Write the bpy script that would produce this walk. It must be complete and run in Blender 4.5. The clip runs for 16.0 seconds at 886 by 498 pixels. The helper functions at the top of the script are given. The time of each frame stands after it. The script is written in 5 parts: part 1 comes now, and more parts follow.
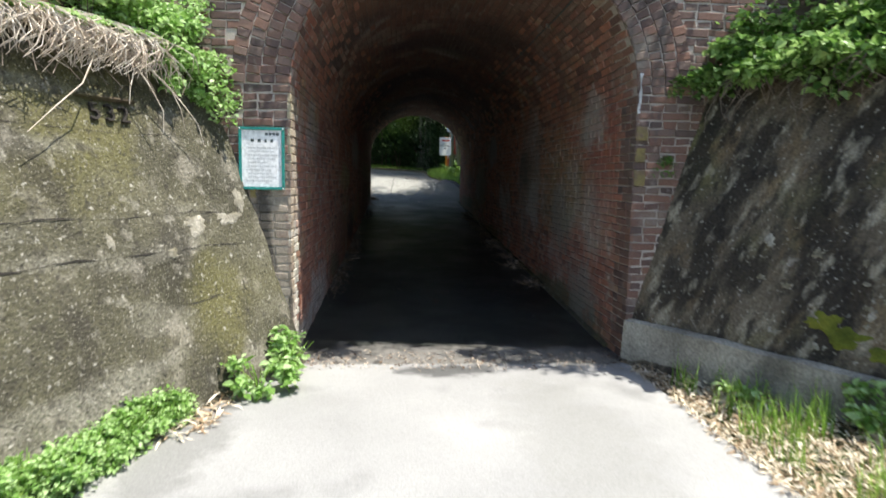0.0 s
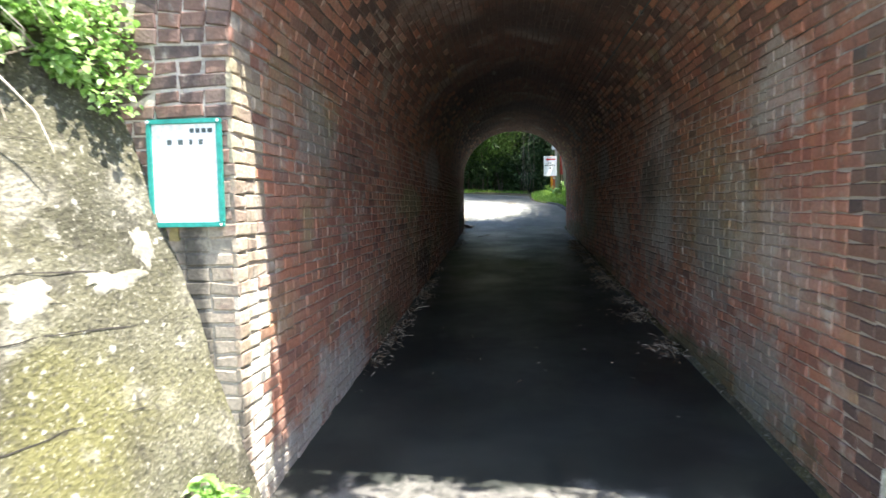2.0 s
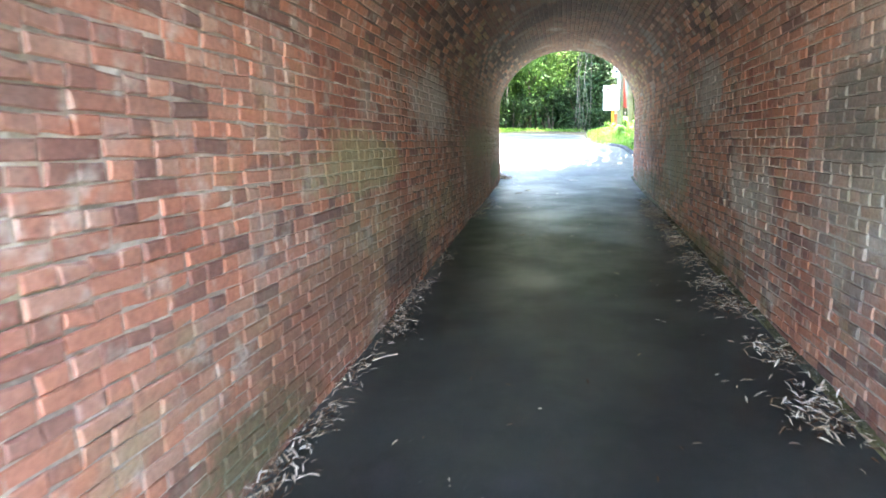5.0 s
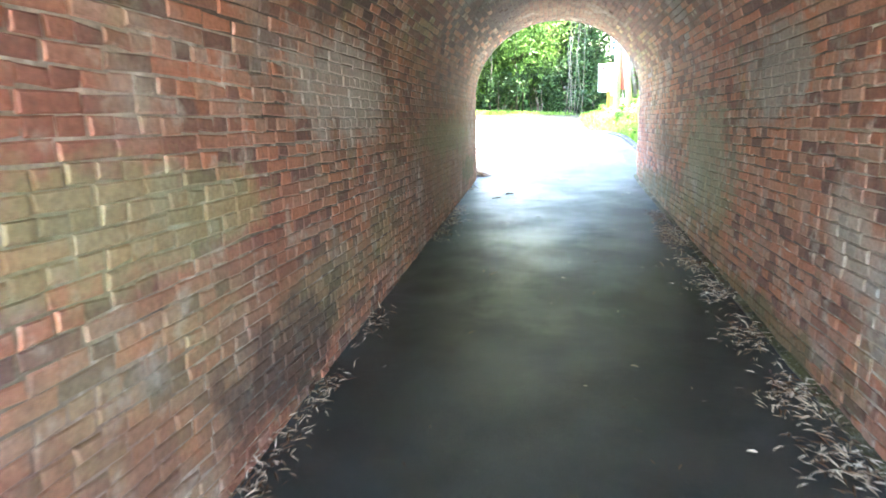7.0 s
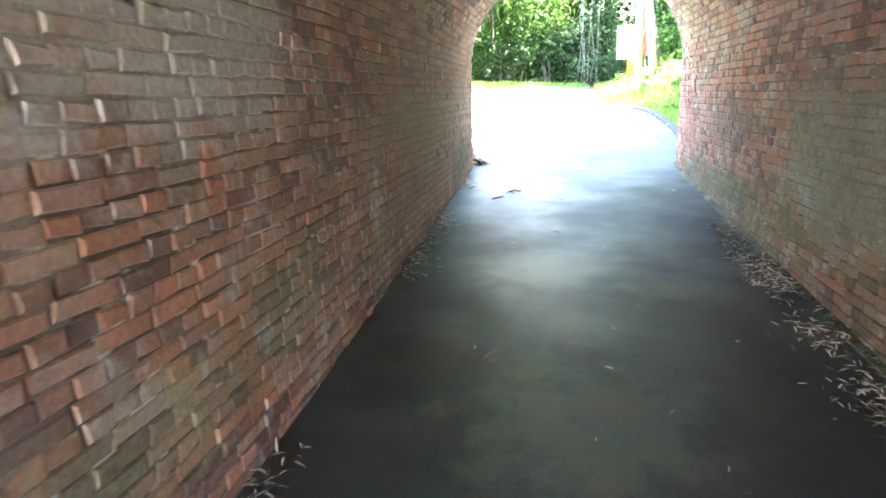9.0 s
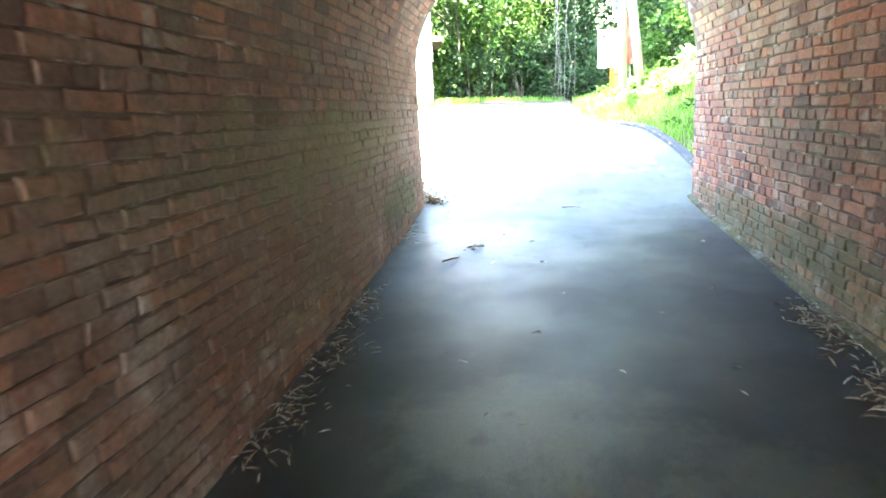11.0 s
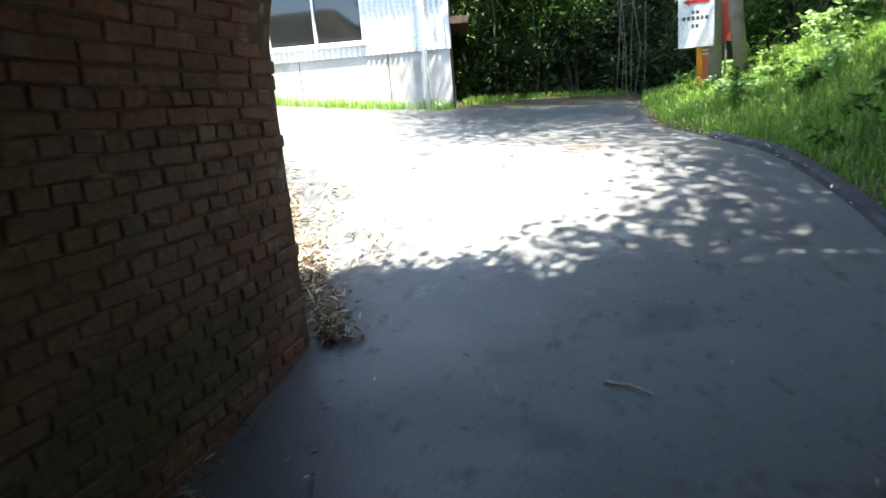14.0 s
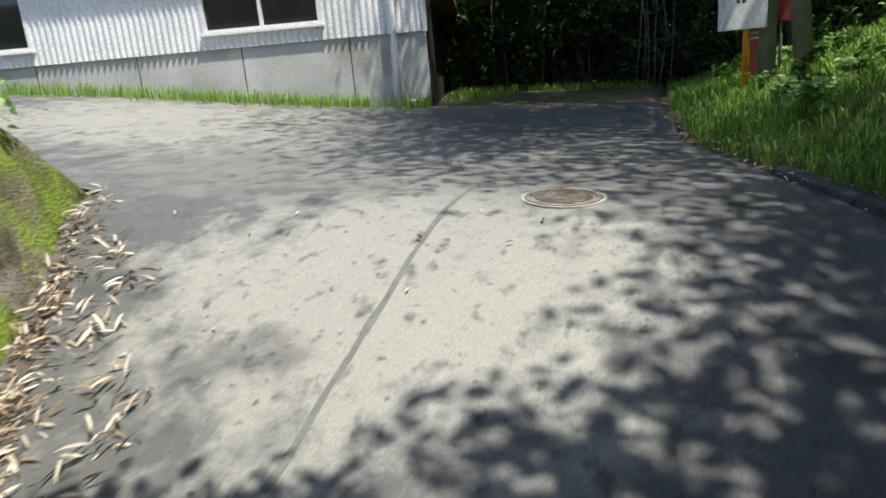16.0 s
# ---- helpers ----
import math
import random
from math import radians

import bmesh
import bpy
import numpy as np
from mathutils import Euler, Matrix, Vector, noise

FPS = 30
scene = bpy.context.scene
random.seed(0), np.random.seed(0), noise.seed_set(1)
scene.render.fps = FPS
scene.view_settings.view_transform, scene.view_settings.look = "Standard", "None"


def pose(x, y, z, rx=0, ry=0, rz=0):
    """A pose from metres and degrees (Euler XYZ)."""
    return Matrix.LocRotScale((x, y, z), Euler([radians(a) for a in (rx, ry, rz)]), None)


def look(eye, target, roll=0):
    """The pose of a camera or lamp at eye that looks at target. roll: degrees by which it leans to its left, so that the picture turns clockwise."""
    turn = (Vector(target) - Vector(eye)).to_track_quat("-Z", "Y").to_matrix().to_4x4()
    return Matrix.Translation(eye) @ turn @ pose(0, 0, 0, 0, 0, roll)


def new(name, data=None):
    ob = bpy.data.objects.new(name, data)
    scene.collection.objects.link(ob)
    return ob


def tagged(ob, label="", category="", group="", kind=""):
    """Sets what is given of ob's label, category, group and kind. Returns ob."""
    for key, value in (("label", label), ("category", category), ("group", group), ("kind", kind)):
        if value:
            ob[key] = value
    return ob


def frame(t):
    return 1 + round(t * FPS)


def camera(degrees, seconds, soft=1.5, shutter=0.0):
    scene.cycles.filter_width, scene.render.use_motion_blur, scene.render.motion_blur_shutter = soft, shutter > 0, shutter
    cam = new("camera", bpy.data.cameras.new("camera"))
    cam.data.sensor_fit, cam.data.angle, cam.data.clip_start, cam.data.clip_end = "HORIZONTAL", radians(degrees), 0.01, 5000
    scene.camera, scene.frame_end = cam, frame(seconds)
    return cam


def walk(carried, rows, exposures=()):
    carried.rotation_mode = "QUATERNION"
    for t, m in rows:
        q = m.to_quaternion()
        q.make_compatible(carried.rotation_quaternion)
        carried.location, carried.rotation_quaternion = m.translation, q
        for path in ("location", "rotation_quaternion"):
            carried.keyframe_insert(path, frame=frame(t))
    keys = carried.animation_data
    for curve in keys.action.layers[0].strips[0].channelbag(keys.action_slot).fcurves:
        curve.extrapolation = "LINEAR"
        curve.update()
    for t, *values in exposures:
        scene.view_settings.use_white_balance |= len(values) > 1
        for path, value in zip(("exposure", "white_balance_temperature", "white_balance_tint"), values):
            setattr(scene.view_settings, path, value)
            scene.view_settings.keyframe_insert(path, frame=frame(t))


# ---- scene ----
cam = camera(71.7, 16.0, soft=1.6, shutter=0.4)
PATH = [
    (0, (0.014, 0.89, 1.626), (0.162, 2.873, 1.407), 1.1),
    (0.5, (0.13, 1.468, 1.599), (0.199, 3.464, 1.492), 1.5),
    (1, (0.259, 2.138, 1.673), (0.277, 4.133, 1.532), 1.1),
    (1.5, (0.316, 2.776, 1.597), (0.171, 4.767, 1.47), -0.3),
    (2, (0.423, 3.376, 1.609), (0.209, 5.36, 1.471), -0.9),
    (2.5, (0.382, 4.025, 1.626), (0.115, 6.0, 1.463), -0.8),
    (3, (0.429, 4.621, 1.621), (0.063, 6.58, 1.449), -1.6),
    (3.5, (0.419, 5.25, 1.606), (-0.052, 7.184, 1.41), -1.9),
    (4, (0.516, 5.909, 1.613), (0.054, 7.841, 1.388), -2.3),
    (4.5, (0.567, 6.569, 1.636), (0.086, 8.491, 1.366), -2.3),
    (4.7, (0.544, 6.852, 1.687), (0.141, 8.788, 1.388), -1.8),
    (6.8, (0.565, 9.485, 2.027), (0.215, 11.411, 1.621), -1.7),
    (7, (0.557, 9.762, 1.995), (0.208, 11.69, 1.595), -1.5),
    (7.5, (0.421, 10.445, 1.995), (0.081, 12.371, 1.58), -1.1),
    (8, (0.377, 11.097, 2.011), (0.048, 13.022, 1.581), -1.7),
    (8.2, (0.378, 11.342, 2.044), (0.031, 13.26, 1.597), -2.0),
    (10.3, (0.312, 13.75, 1.967), (-0.052, 15.653, 1.472), -1.9),
    (10.5, (0.307, 14.024, 1.962), (-0.05, 15.929, 1.47), -2.4),
    (11, (0.376, 14.692, 1.995), (0.079, 16.622, 1.566), -3.3),
    (11.5, (0.395, 15.356, 1.99), (0.035, 17.276, 1.556), -4.1),
    (12, (0.472, 16.049, 2.014), (0.108, 17.97, 1.591), -4.8),
    (12.5, (0.503, 16.77, 2.029), (0.108, 18.683, 1.599), -5.3),
    (13, (0.616, 17.476, 2.088), (0.215, 19.388, 1.658), -5.7),
    (13.5, (0.612, 18.164, 2.114), (0.167, 20.063, 1.672), -5.0),
    (14, (0.702, 18.863, 2.168), (0.189, 20.746, 1.732), -4.9),
    (14.5, (0.72, 19.521, 2.174), (0.128, 21.381, 1.738), -4.7),
    (15, (0.802, 20.196, 2.235), (0.215, 22.057, 1.798), -4.8),
    (15.5, (0.819, 20.821, 2.267), (0.215, 22.672, 1.811), -5.2),
    (16, (0.879, 21.451, 2.346), (0.298, 23.303, 1.864), -4.7),
]
EXPOSE = [(0.0, 0.98), (1.0, 1.5), (1.5, 1.88), (2.0, 2.35), (2.5, 2.75), (3.0, 3.2), (3.5, 3.65), (4.0, 4.3), (4.5, 4.85), (7.0, 6.3), (8.0, 6.35), (10.5, 6.35), (11.0, 6.2), (11.5, 5.85),
          (12.5, 4.95), (13.0, 4.45), (13.5, 3.5), (14.0, 2.5), (14.5, 1.85), (15.0, 1.25), (16.0, 0.6)]
walk(cam, [(t, look(eye, target, roll)) for t, eye, target, roll in PATH], EXPOSE)

# ---- world and sun ----
SUN_AZ, SUN_EL = math.atan2(0.91, -0.405), radians(68.5)  # clockwise from +y, towards the sun
TO_SUN = Vector((math.cos(SUN_EL) * math.sin(SUN_AZ), math.cos(SUN_EL) * math.cos(SUN_AZ), math.sin(SUN_EL)))
world = bpy.data.worlds.new("sky")
scene.world = world
world.use_nodes = True
wn = world.node_tree.nodes
sky = wn.new("ShaderNodeTexSky")
sky.sky_type, sky.sun_disc, sky.sun_elevation, sky.sun_rotation = "NISHITA", False, SUN_EL, SUN_AZ
world.node_tree.links.new(sky.outputs[0], wn["Background"].inputs[0])
wn["Background"].inputs[1].default_value = 0.15
sun = new("sun", bpy.data.lights.new("sun", "SUN"))
sun.data.energy, sun.data.angle, sun.data.color = 5.0, radians(0.53), (1.0, 0.95, 0.87)
sun.matrix_world = look(TO_SUN * 50, (0, 0, 0))


# ---- materials ----
def material(name, stops, scale=3.0, rough=0.8, bump=0.2, fine=40.0, vary=0.0, metal=0.0, stain=None, bumpdist=0.01, detail=6.0, translucent=0.0, spec=0.3, grain=0.25, wet=None, spots=(), over=()):
    """A surface of two noises: stops are colours along the large noise; fine grain shades and bumps it. vary: per-piece
    brightness; stain: (colour, scale, threshold, seed, amount) patches with shapes of their own."""
    m = bpy.data.materials.new(name)
    m.use_nodes = True
    nt = m.node_tree
    n, l = nt.nodes, nt.links
    b = n["Principled BSDF"]
    geo = n.new("ShaderNodeNewGeometry")
    big = n.new("ShaderNodeTexNoise")
    big.inputs["Scale"].default_value, big.inputs["Detail"].default_value = scale, detail
    small = n.new("ShaderNodeTexNoise")
    small.inputs["Scale"].default_value, small.inputs["Detail"].default_value = fine, 4.0
    l.new(geo.outputs["Position"], big.inputs["Vector"])
    l.new(geo.outputs["Position"], small.inputs["Vector"])
    ramp = n.new("ShaderNodeValToRGB")
    els = ramp.color_ramp.elements
    while len(els) < len(stops):
        els.new(0.5)
    for i, c in enumerate(stops):
        els[i].position = 0.3 + 0.4 * i / max(1, len(stops) - 1)
        els[i].color = (*c, 1)
    fac = big.outputs["Fac"]
    piece = None
    if vary:
        info = n.new("ShaderNodeObjectInfo")
        add = n.new("ShaderNodeMath")
        add.operation = "ADD"
        l.new(info.outputs["Random"], add.inputs[0])
        l.new(geo.outputs["Random Per Island"], add.inputs[1])
        fr = n.new("ShaderNodeMath")
        fr.operation = "FRACT"
        l.new(add.outputs[0], fr.inputs[0])
        piece = fr.outputs[0]
        mm = n.new("ShaderNodeMapRange")
        mm.inputs["To Min"].default_value, mm.inputs["To Max"].default_value = 0.5 - vary * 0.5, 0.5 + vary * 0.5
        l.new(piece, mm.inputs["Value"])
        av = n.new("ShaderNodeMath")
        av.operation = "MULTIPLY_ADD"
        av.inputs[1].default_value, av.inputs[2].default_value = 0.45, -0.225
        l.new(big.outputs["Fac"], av.inputs[0])
        ad = n.new("ShaderNodeMath")
        l.new(mm.outputs[0], ad.inputs[0])
        l.new(av.outputs[0], ad.inputs[1])
        fac = ad.outputs[0]
    l.new(fac, ramp.inputs["Fac"])
    col = ramp.outputs["Color"]
    def patches(col, stains):
        for c, sc, thr, seed, amount, *stretch in stains:
            mp = n.new("ShaderNodeMapping")
            mp.inputs["Location"].default_value = (seed, seed * 1.7, seed * 0.6)
            if len(stretch) > 2:  # streaks that lean by an angle about x
                mp.vector_type, mp.inputs["Rotation"].default_value = "TEXTURE", (stretch[2], 0, 0)
                mp.inputs["Scale"].default_value = [1 / k for k in stretch[0]]
            elif stretch:
                mp.inputs["Scale"].default_value = stretch[0]
            l.new(geo.outputs["Position"], mp.inputs["Vector"])
            st = n.new("ShaderNodeTexNoise")
            st.inputs["Scale"].default_value, st.inputs["Detail"].default_value = sc, 5.0
            l.new(mp.outputs[0], st.inputs["Vector"])
            mr = n.new("ShaderNodeMapRange")
            mr.inputs["From Min"].default_value, mr.inputs["From Max"].default_value, mr.inputs["To Max"].default_value = thr, thr + 0.12, amount
            value = st.outputs["Fac"]
            if len(stretch) > 1 and stretch[1]:  # a drift along y: patches grow more common from the first y to the second
                sep = n.new("ShaderNodeSeparateXYZ")
                l.new(geo.outputs["Position"], sep.inputs[0])
                along = n.new("ShaderNodeMapRange")
                along.inputs["From Min"].default_value, along.inputs["From Max"].default_value = stretch[1]
                along.inputs["To Min"].default_value, along.inputs["To Max"].default_value = -0.35, 0.45
                l.new(sep.outputs["Y"], along.inputs["Value"])
                plus = n.new("ShaderNodeMath")
                l.new(value, plus.inputs[0])
                l.new(along.outputs[0], plus.inputs[1])
                value = plus.outputs[0]
            l.new(value, mr.inputs["Value"])
            mx = n.new("ShaderNodeMix")
            mx.data_type = "RGBA"
            mx.inputs["B"].default_value = (0, 0, 0, 1)
            l.new(mr.outputs[0], mx.inputs["Factor"])
            l.new(col, mx.inputs[6])
            mx.inputs[7].default_value = (*c, 1)
            col = mx.outputs[2]
        return col

    col = patches(col, stain or ())
    for centre, radii, c, amount in spots:  # single ragged stains at a place
        off = n.new("ShaderNodeVectorMath")
        off.operation = "SUBTRACT"
        off.inputs[1].default_value = centre
        l.new(geo.outputs["Position"], off.inputs[0])
        div = n.new("ShaderNodeVectorMath")
        div.operation = "DIVIDE"
        div.inputs[1].default_value = radii
        l.new(off.outputs[0], div.inputs[0])
        far = n.new("ShaderNodeVectorMath")
        far.operation = "LENGTH"
        l.new(div.outputs[0], far.inputs[0])
        rag = n.new("ShaderNodeTexNoise")
        rag.inputs["Scale"].default_value, rag.inputs["Detail"].default_value, rag.inputs["Roughness"].default_value = 3.5, 8.0, 0.7
        l.new(geo.outputs["Position"], rag.inputs["Vector"])
        edge = n.new("ShaderNodeMath")
        edge.operation = "MULTIPLY_ADD"
        edge.inputs[1].default_value = 2.4
        l.new(rag.outputs["Fac"], edge.inputs[0])
        l.new(far.outputs["Value"], edge.inputs[2])
        mr = n.new("ShaderNodeMapRange")
        mr.inputs["From Min"].default_value, mr.inputs["From Max"].default_value, mr.inputs["To Max"].default_value = 2.25, 1.75, amount
        l.new(edge.outputs[0], mr.inputs["Value"])
        mx = n.new("ShaderNodeMix")
        mx.data_type = "RGBA"
        l.new(mr.outputs[0], mx.inputs["Factor"])
        l.new(col, mx.inputs[6])
        mx.inputs[7].default_value = (*c, 1)
        col = mx.outputs[2]
    col = patches(col, over)
    gm = n.new("ShaderNodeMapRange")
    gm.inputs["From Min"].default_value, gm.inputs["From Max"].default_value = 0.25, 0.75
    gm.inputs["To Min"].default_value, gm.inputs["To Max"].default_value = 0.97 - grain, 0.97 + grain
    l.new(small.outputs["Fac"], gm.inputs["Value"])
    mul = n.new("ShaderNodeMix")
    mul.data_type, mul.blend_type = "RGBA", "MULTIPLY"
    mul.inputs["Factor"].default_value = 1.0
    l.new(col, mul.inputs[6])
    l.new(gm.outputs[0], mul.inputs[7])
    l.new(mul.outputs[2], b.inputs["Base Color"])
    b.inputs["Roughness"].default_value, b.inputs["Metallic"].default_value = rough, metal
    b.inputs["Specular IOR Level"].default_value = spec
    if wet:  # damp and dry patches: roughness between two values
        damp = n.new("ShaderNodeTexNoise")
        damp.inputs["Scale"].default_value, damp.inputs["Detail"].default_value, damp.inputs["Roughness"].default_value = 1.1, 8.0, 0.62
        l.new(geo.outputs["Position"], damp.inputs["Vector"])
        dr = n.new("ShaderNodeMapRange")
        dr.inputs["From Min"].default_value, dr.inputs["From Max"].default_value = 0.38, 0.62
        dr.inputs["To Min"].default_value, dr.inputs["To Max"].default_value = wet
        l.new(damp.outputs["Fac"], dr.inputs["Value"])
        l.new(dr.outputs[0], b.inputs["Roughness"])
    if bump:
        bp = n.new("ShaderNodeBump")
        bp.inputs["Strength"].default_value, bp.inputs["Distance"].default_value = bump, bumpdist
        l.new(small.outputs["Fac"], bp.inputs["Height"])
        l.new(bp.outputs[0], b.inputs["Normal"])
    if translucent:
        tr = n.new("ShaderNodeBsdfTranslucent")
        l.new(mul.outputs[2], tr.inputs[0])
        ms = n.new("ShaderNodeMixShader")
        ms.inputs[0].default_value = translucent
        l.new(b.outputs[0], ms.inputs[1])
        l.new(tr.outputs[0], ms.inputs[2])
        l.new(ms.outputs[0], n["Material Output"].inputs[0])
    return m


LIME_WASH, GREY_LIME, ALGA, DARK_ALGA = (0.44, 0.42, 0.37), (0.27, 0.26, 0.225), (0.29, 0.3, 0.15), (0.1, 0.11, 0.055)
# first spot: dark brown brick, deepened to paint the left wall's shade near the exit
WALL_SPOTS = [((-0.9, 19.3, 1.7), (0.4, 4.6, 1.7), (0.185, 0.115, 0.08), 0.7), ((-0.9, 8.1, 0.28), (0.4, 1.0, 0.36), LIME_WASH, 0.65), ((-0.9, 7.0, 0.1), (0.4, 0.7, 0.25), LIME_WASH, 0.7), ((2.1, 10.7, 1.6), (0.4, 1.0, 1.1), GREY_LIME, 0.5), ((2.1, 10.3, 1.3), (0.4, 0.5, 0.4), LIME_WASH, 0.6), ((2.1, 11.0, 1.9), (0.4, 0.5, 0.4), (0.1, 0.09, 0.07), 0.6), ((2.1, 8.6, 0.2), (0.4, 2.0, 0.22), DARK_ALGA, 0.75), ((-0.9, 9.9, 0.4), (0.4, 0.9, 0.25), DARK_ALGA, 0.75),
              ((2.1, 7.7, 0.4), (0.4, 0.6, 0.4), GREY_LIME, 0.7), ((2.1, 7.5, 2.3), (0.4, 0.5, 0.35), LIME_WASH, 0.6), ((2.1, 8.7, 1.2), (0.4, 0.5, 0.5), GREY_LIME, 0.7),
              ((-0.9, 7.6, 2.1), (0.4, 0.5, 0.35), GREY_LIME, 0.6), ((-0.9, 11.7, 1.68), (0.4, 1.2, 0.26), ALGA, 0.55), ((-0.9, 10.9, 0.7), (0.4, 1.3, 0.45), (0.2, 0.09, 0.062), 0.6), ((-0.9, 14.1, 2.25), (0.4, 1.1, 0.45), (0.4, 0.36, 0.31), 0.8),
              ((-0.9, 12.9, 0.72), (0.4, 0.9, 0.35), (0.07, 0.055, 0.045), 0.75), ((-0.9, 18.4, 1.85), (0.4, 2.2, 0.3), (0.19, 0.17, 0.09), 0.65), ((-0.9, 20.6, 1.2), (0.4, 0.9, 0.3), DARK_ALGA, 0.7),
              ((2.1, 14.5, 2.3), (0.4, 0.8, 0.4), GREY_LIME, 0.8), ((2.1, 16.5, 1.6), (0.4, 1.2, 0.6), (0.24, 0.24, 0.17), 0.75), ((2.1, 19.6, 1.0), (0.4, 2.4, 0.26), DARK_ALGA, 0.65),
              ((2.1, 18.9, 1.65), (0.4, 1.3, 0.3), (0.12, 0.11, 0.085), 0.5), ((2.1, 14.6, 0.5), (0.4, 1.6, 0.22), (0.12, 0.11, 0.05), 0.7)]
PALE, MOSS, SOOT = (0.5, 0.47, 0.4), (0.3, 0.3, 0.13), (0.12, 0.1, 0.08)
BRICK = material("brick", [(0.17, 0.1, 0.08), (0.29, 0.145, 0.1), (0.36, 0.18, 0.125), (0.35, 0.225, 0.165), (0.4, 0.175, 0.11)], 1.2, 0.9, 0.6, 45, 0.6,
                 stain=[((0.36, 0.16, 0.11), 1.2, 0.54, 71.0, 0.4, (1, 1, 1), (12.5, 6.5)), ((0.25, 0.245, 0.12), 0.42, 0.54, 11.0, 0.5, (1, 0.8, 1.6)), ((0.27, 0.27, 0.14), 1.6, 0.6, 61.0, 0.5), ((0.42, 0.39, 0.33), 0.9, 0.58, 3.0, 0.7), ((0.25, 0.09, 0.06), 0.7, 0.52, 51.0, 0.6),
                        (SOOT, 0.8, 0.6, 21.0, 0.45), (PALE, 6.0, 0.57, 30.0, 0.45), ((0.3, 0.28, 0.24), 2.2, 0.6, 41.0, 0.6), ((0.42, 0.17, 0.09), 4.0, 0.6, 47.0, 0.55), ((0.14, 0.09, 0.07), 11.0, 0.6, 77.0, 0.5)], grain=0.22, spots=WALL_SPOTS)
VAULT = material("dark_vault_brick", [(0.14, 0.085, 0.066), (0.18, 0.1, 0.075), (0.21, 0.115, 0.082), (0.19, 0.13, 0.1)], 1.0, 0.9, 0.5, 50, 0.4,
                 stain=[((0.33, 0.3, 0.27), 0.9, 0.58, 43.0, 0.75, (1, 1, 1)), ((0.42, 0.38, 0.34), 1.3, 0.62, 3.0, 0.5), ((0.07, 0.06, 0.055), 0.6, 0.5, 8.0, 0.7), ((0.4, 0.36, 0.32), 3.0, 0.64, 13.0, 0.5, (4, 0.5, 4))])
# pale upright patch, and a narrow near-black one by the wing wall corner
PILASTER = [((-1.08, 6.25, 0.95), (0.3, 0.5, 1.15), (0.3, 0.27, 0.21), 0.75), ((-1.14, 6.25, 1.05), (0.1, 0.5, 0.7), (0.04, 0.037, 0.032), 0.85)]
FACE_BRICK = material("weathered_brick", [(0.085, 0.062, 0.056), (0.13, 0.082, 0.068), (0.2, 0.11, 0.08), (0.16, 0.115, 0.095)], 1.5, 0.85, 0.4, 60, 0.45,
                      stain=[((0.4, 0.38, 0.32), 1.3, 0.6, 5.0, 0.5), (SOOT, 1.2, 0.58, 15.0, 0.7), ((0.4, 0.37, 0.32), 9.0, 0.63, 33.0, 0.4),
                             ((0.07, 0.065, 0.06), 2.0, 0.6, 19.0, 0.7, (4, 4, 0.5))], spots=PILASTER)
VAULT_MORTAR = material("dark_vault_mortar", [(0.1, 0.075, 0.06), (0.15, 0.11, 0.085), (0.2, 0.155, 0.12)], 2.0, 0.95, 0.5, 80)
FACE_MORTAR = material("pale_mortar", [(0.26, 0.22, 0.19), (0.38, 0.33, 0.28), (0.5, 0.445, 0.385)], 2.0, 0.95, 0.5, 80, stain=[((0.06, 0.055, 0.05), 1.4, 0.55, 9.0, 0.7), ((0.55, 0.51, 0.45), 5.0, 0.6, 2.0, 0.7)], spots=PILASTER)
MORTAR = material("mortar", [(0.2, 0.16, 0.13), (0.35, 0.29, 0.235), (0.5, 0.43, 0.36)], 2.0, 0.95, 0.5, 60,
                  stain=[((0.09, 0.065, 0.05), 1.1, 0.5, 33.0, 0.9, (1, 1, 1), (10.0, 17.0)), (MOSS, 0.55, 0.56, 11.0, 0.4), (SOOT, 0.8, 0.57, 21.0, 0.6), ((0.66, 0.61, 0.52), 7.0, 0.57, 5.0, 0.8), ((0.1, 0.075, 0.06), 5.0, 0.56, 8.0, 0.6)], spots=WALL_SPOTS)
JAMB_BRICK = material("tan_brick", [(0.26, 0.2, 0.155), (0.34, 0.27, 0.2), (0.41, 0.345, 0.265)], 1.5, 0.85, 0.6, 60, 0.7,
                      stain=[((0.3, 0.29, 0.14), 1.1, 0.52, 4.0, 0.6), ((0.05, 0.046, 0.04), 1.6, 0.53, 19.0, 0.8, (4, 4, 0.6)), ((0.55, 0.53, 0.47), 4.0, 0.6, 33.0, 0.6)], spots=[((-0.9, 6.5, 0.6), (0.3, 0.16, 1.0), (0.6, 0.57, 0.5), 0.75)])
SPECK, PIT = (0.5, 0.48, 0.41), (0.04, 0.036, 0.028)
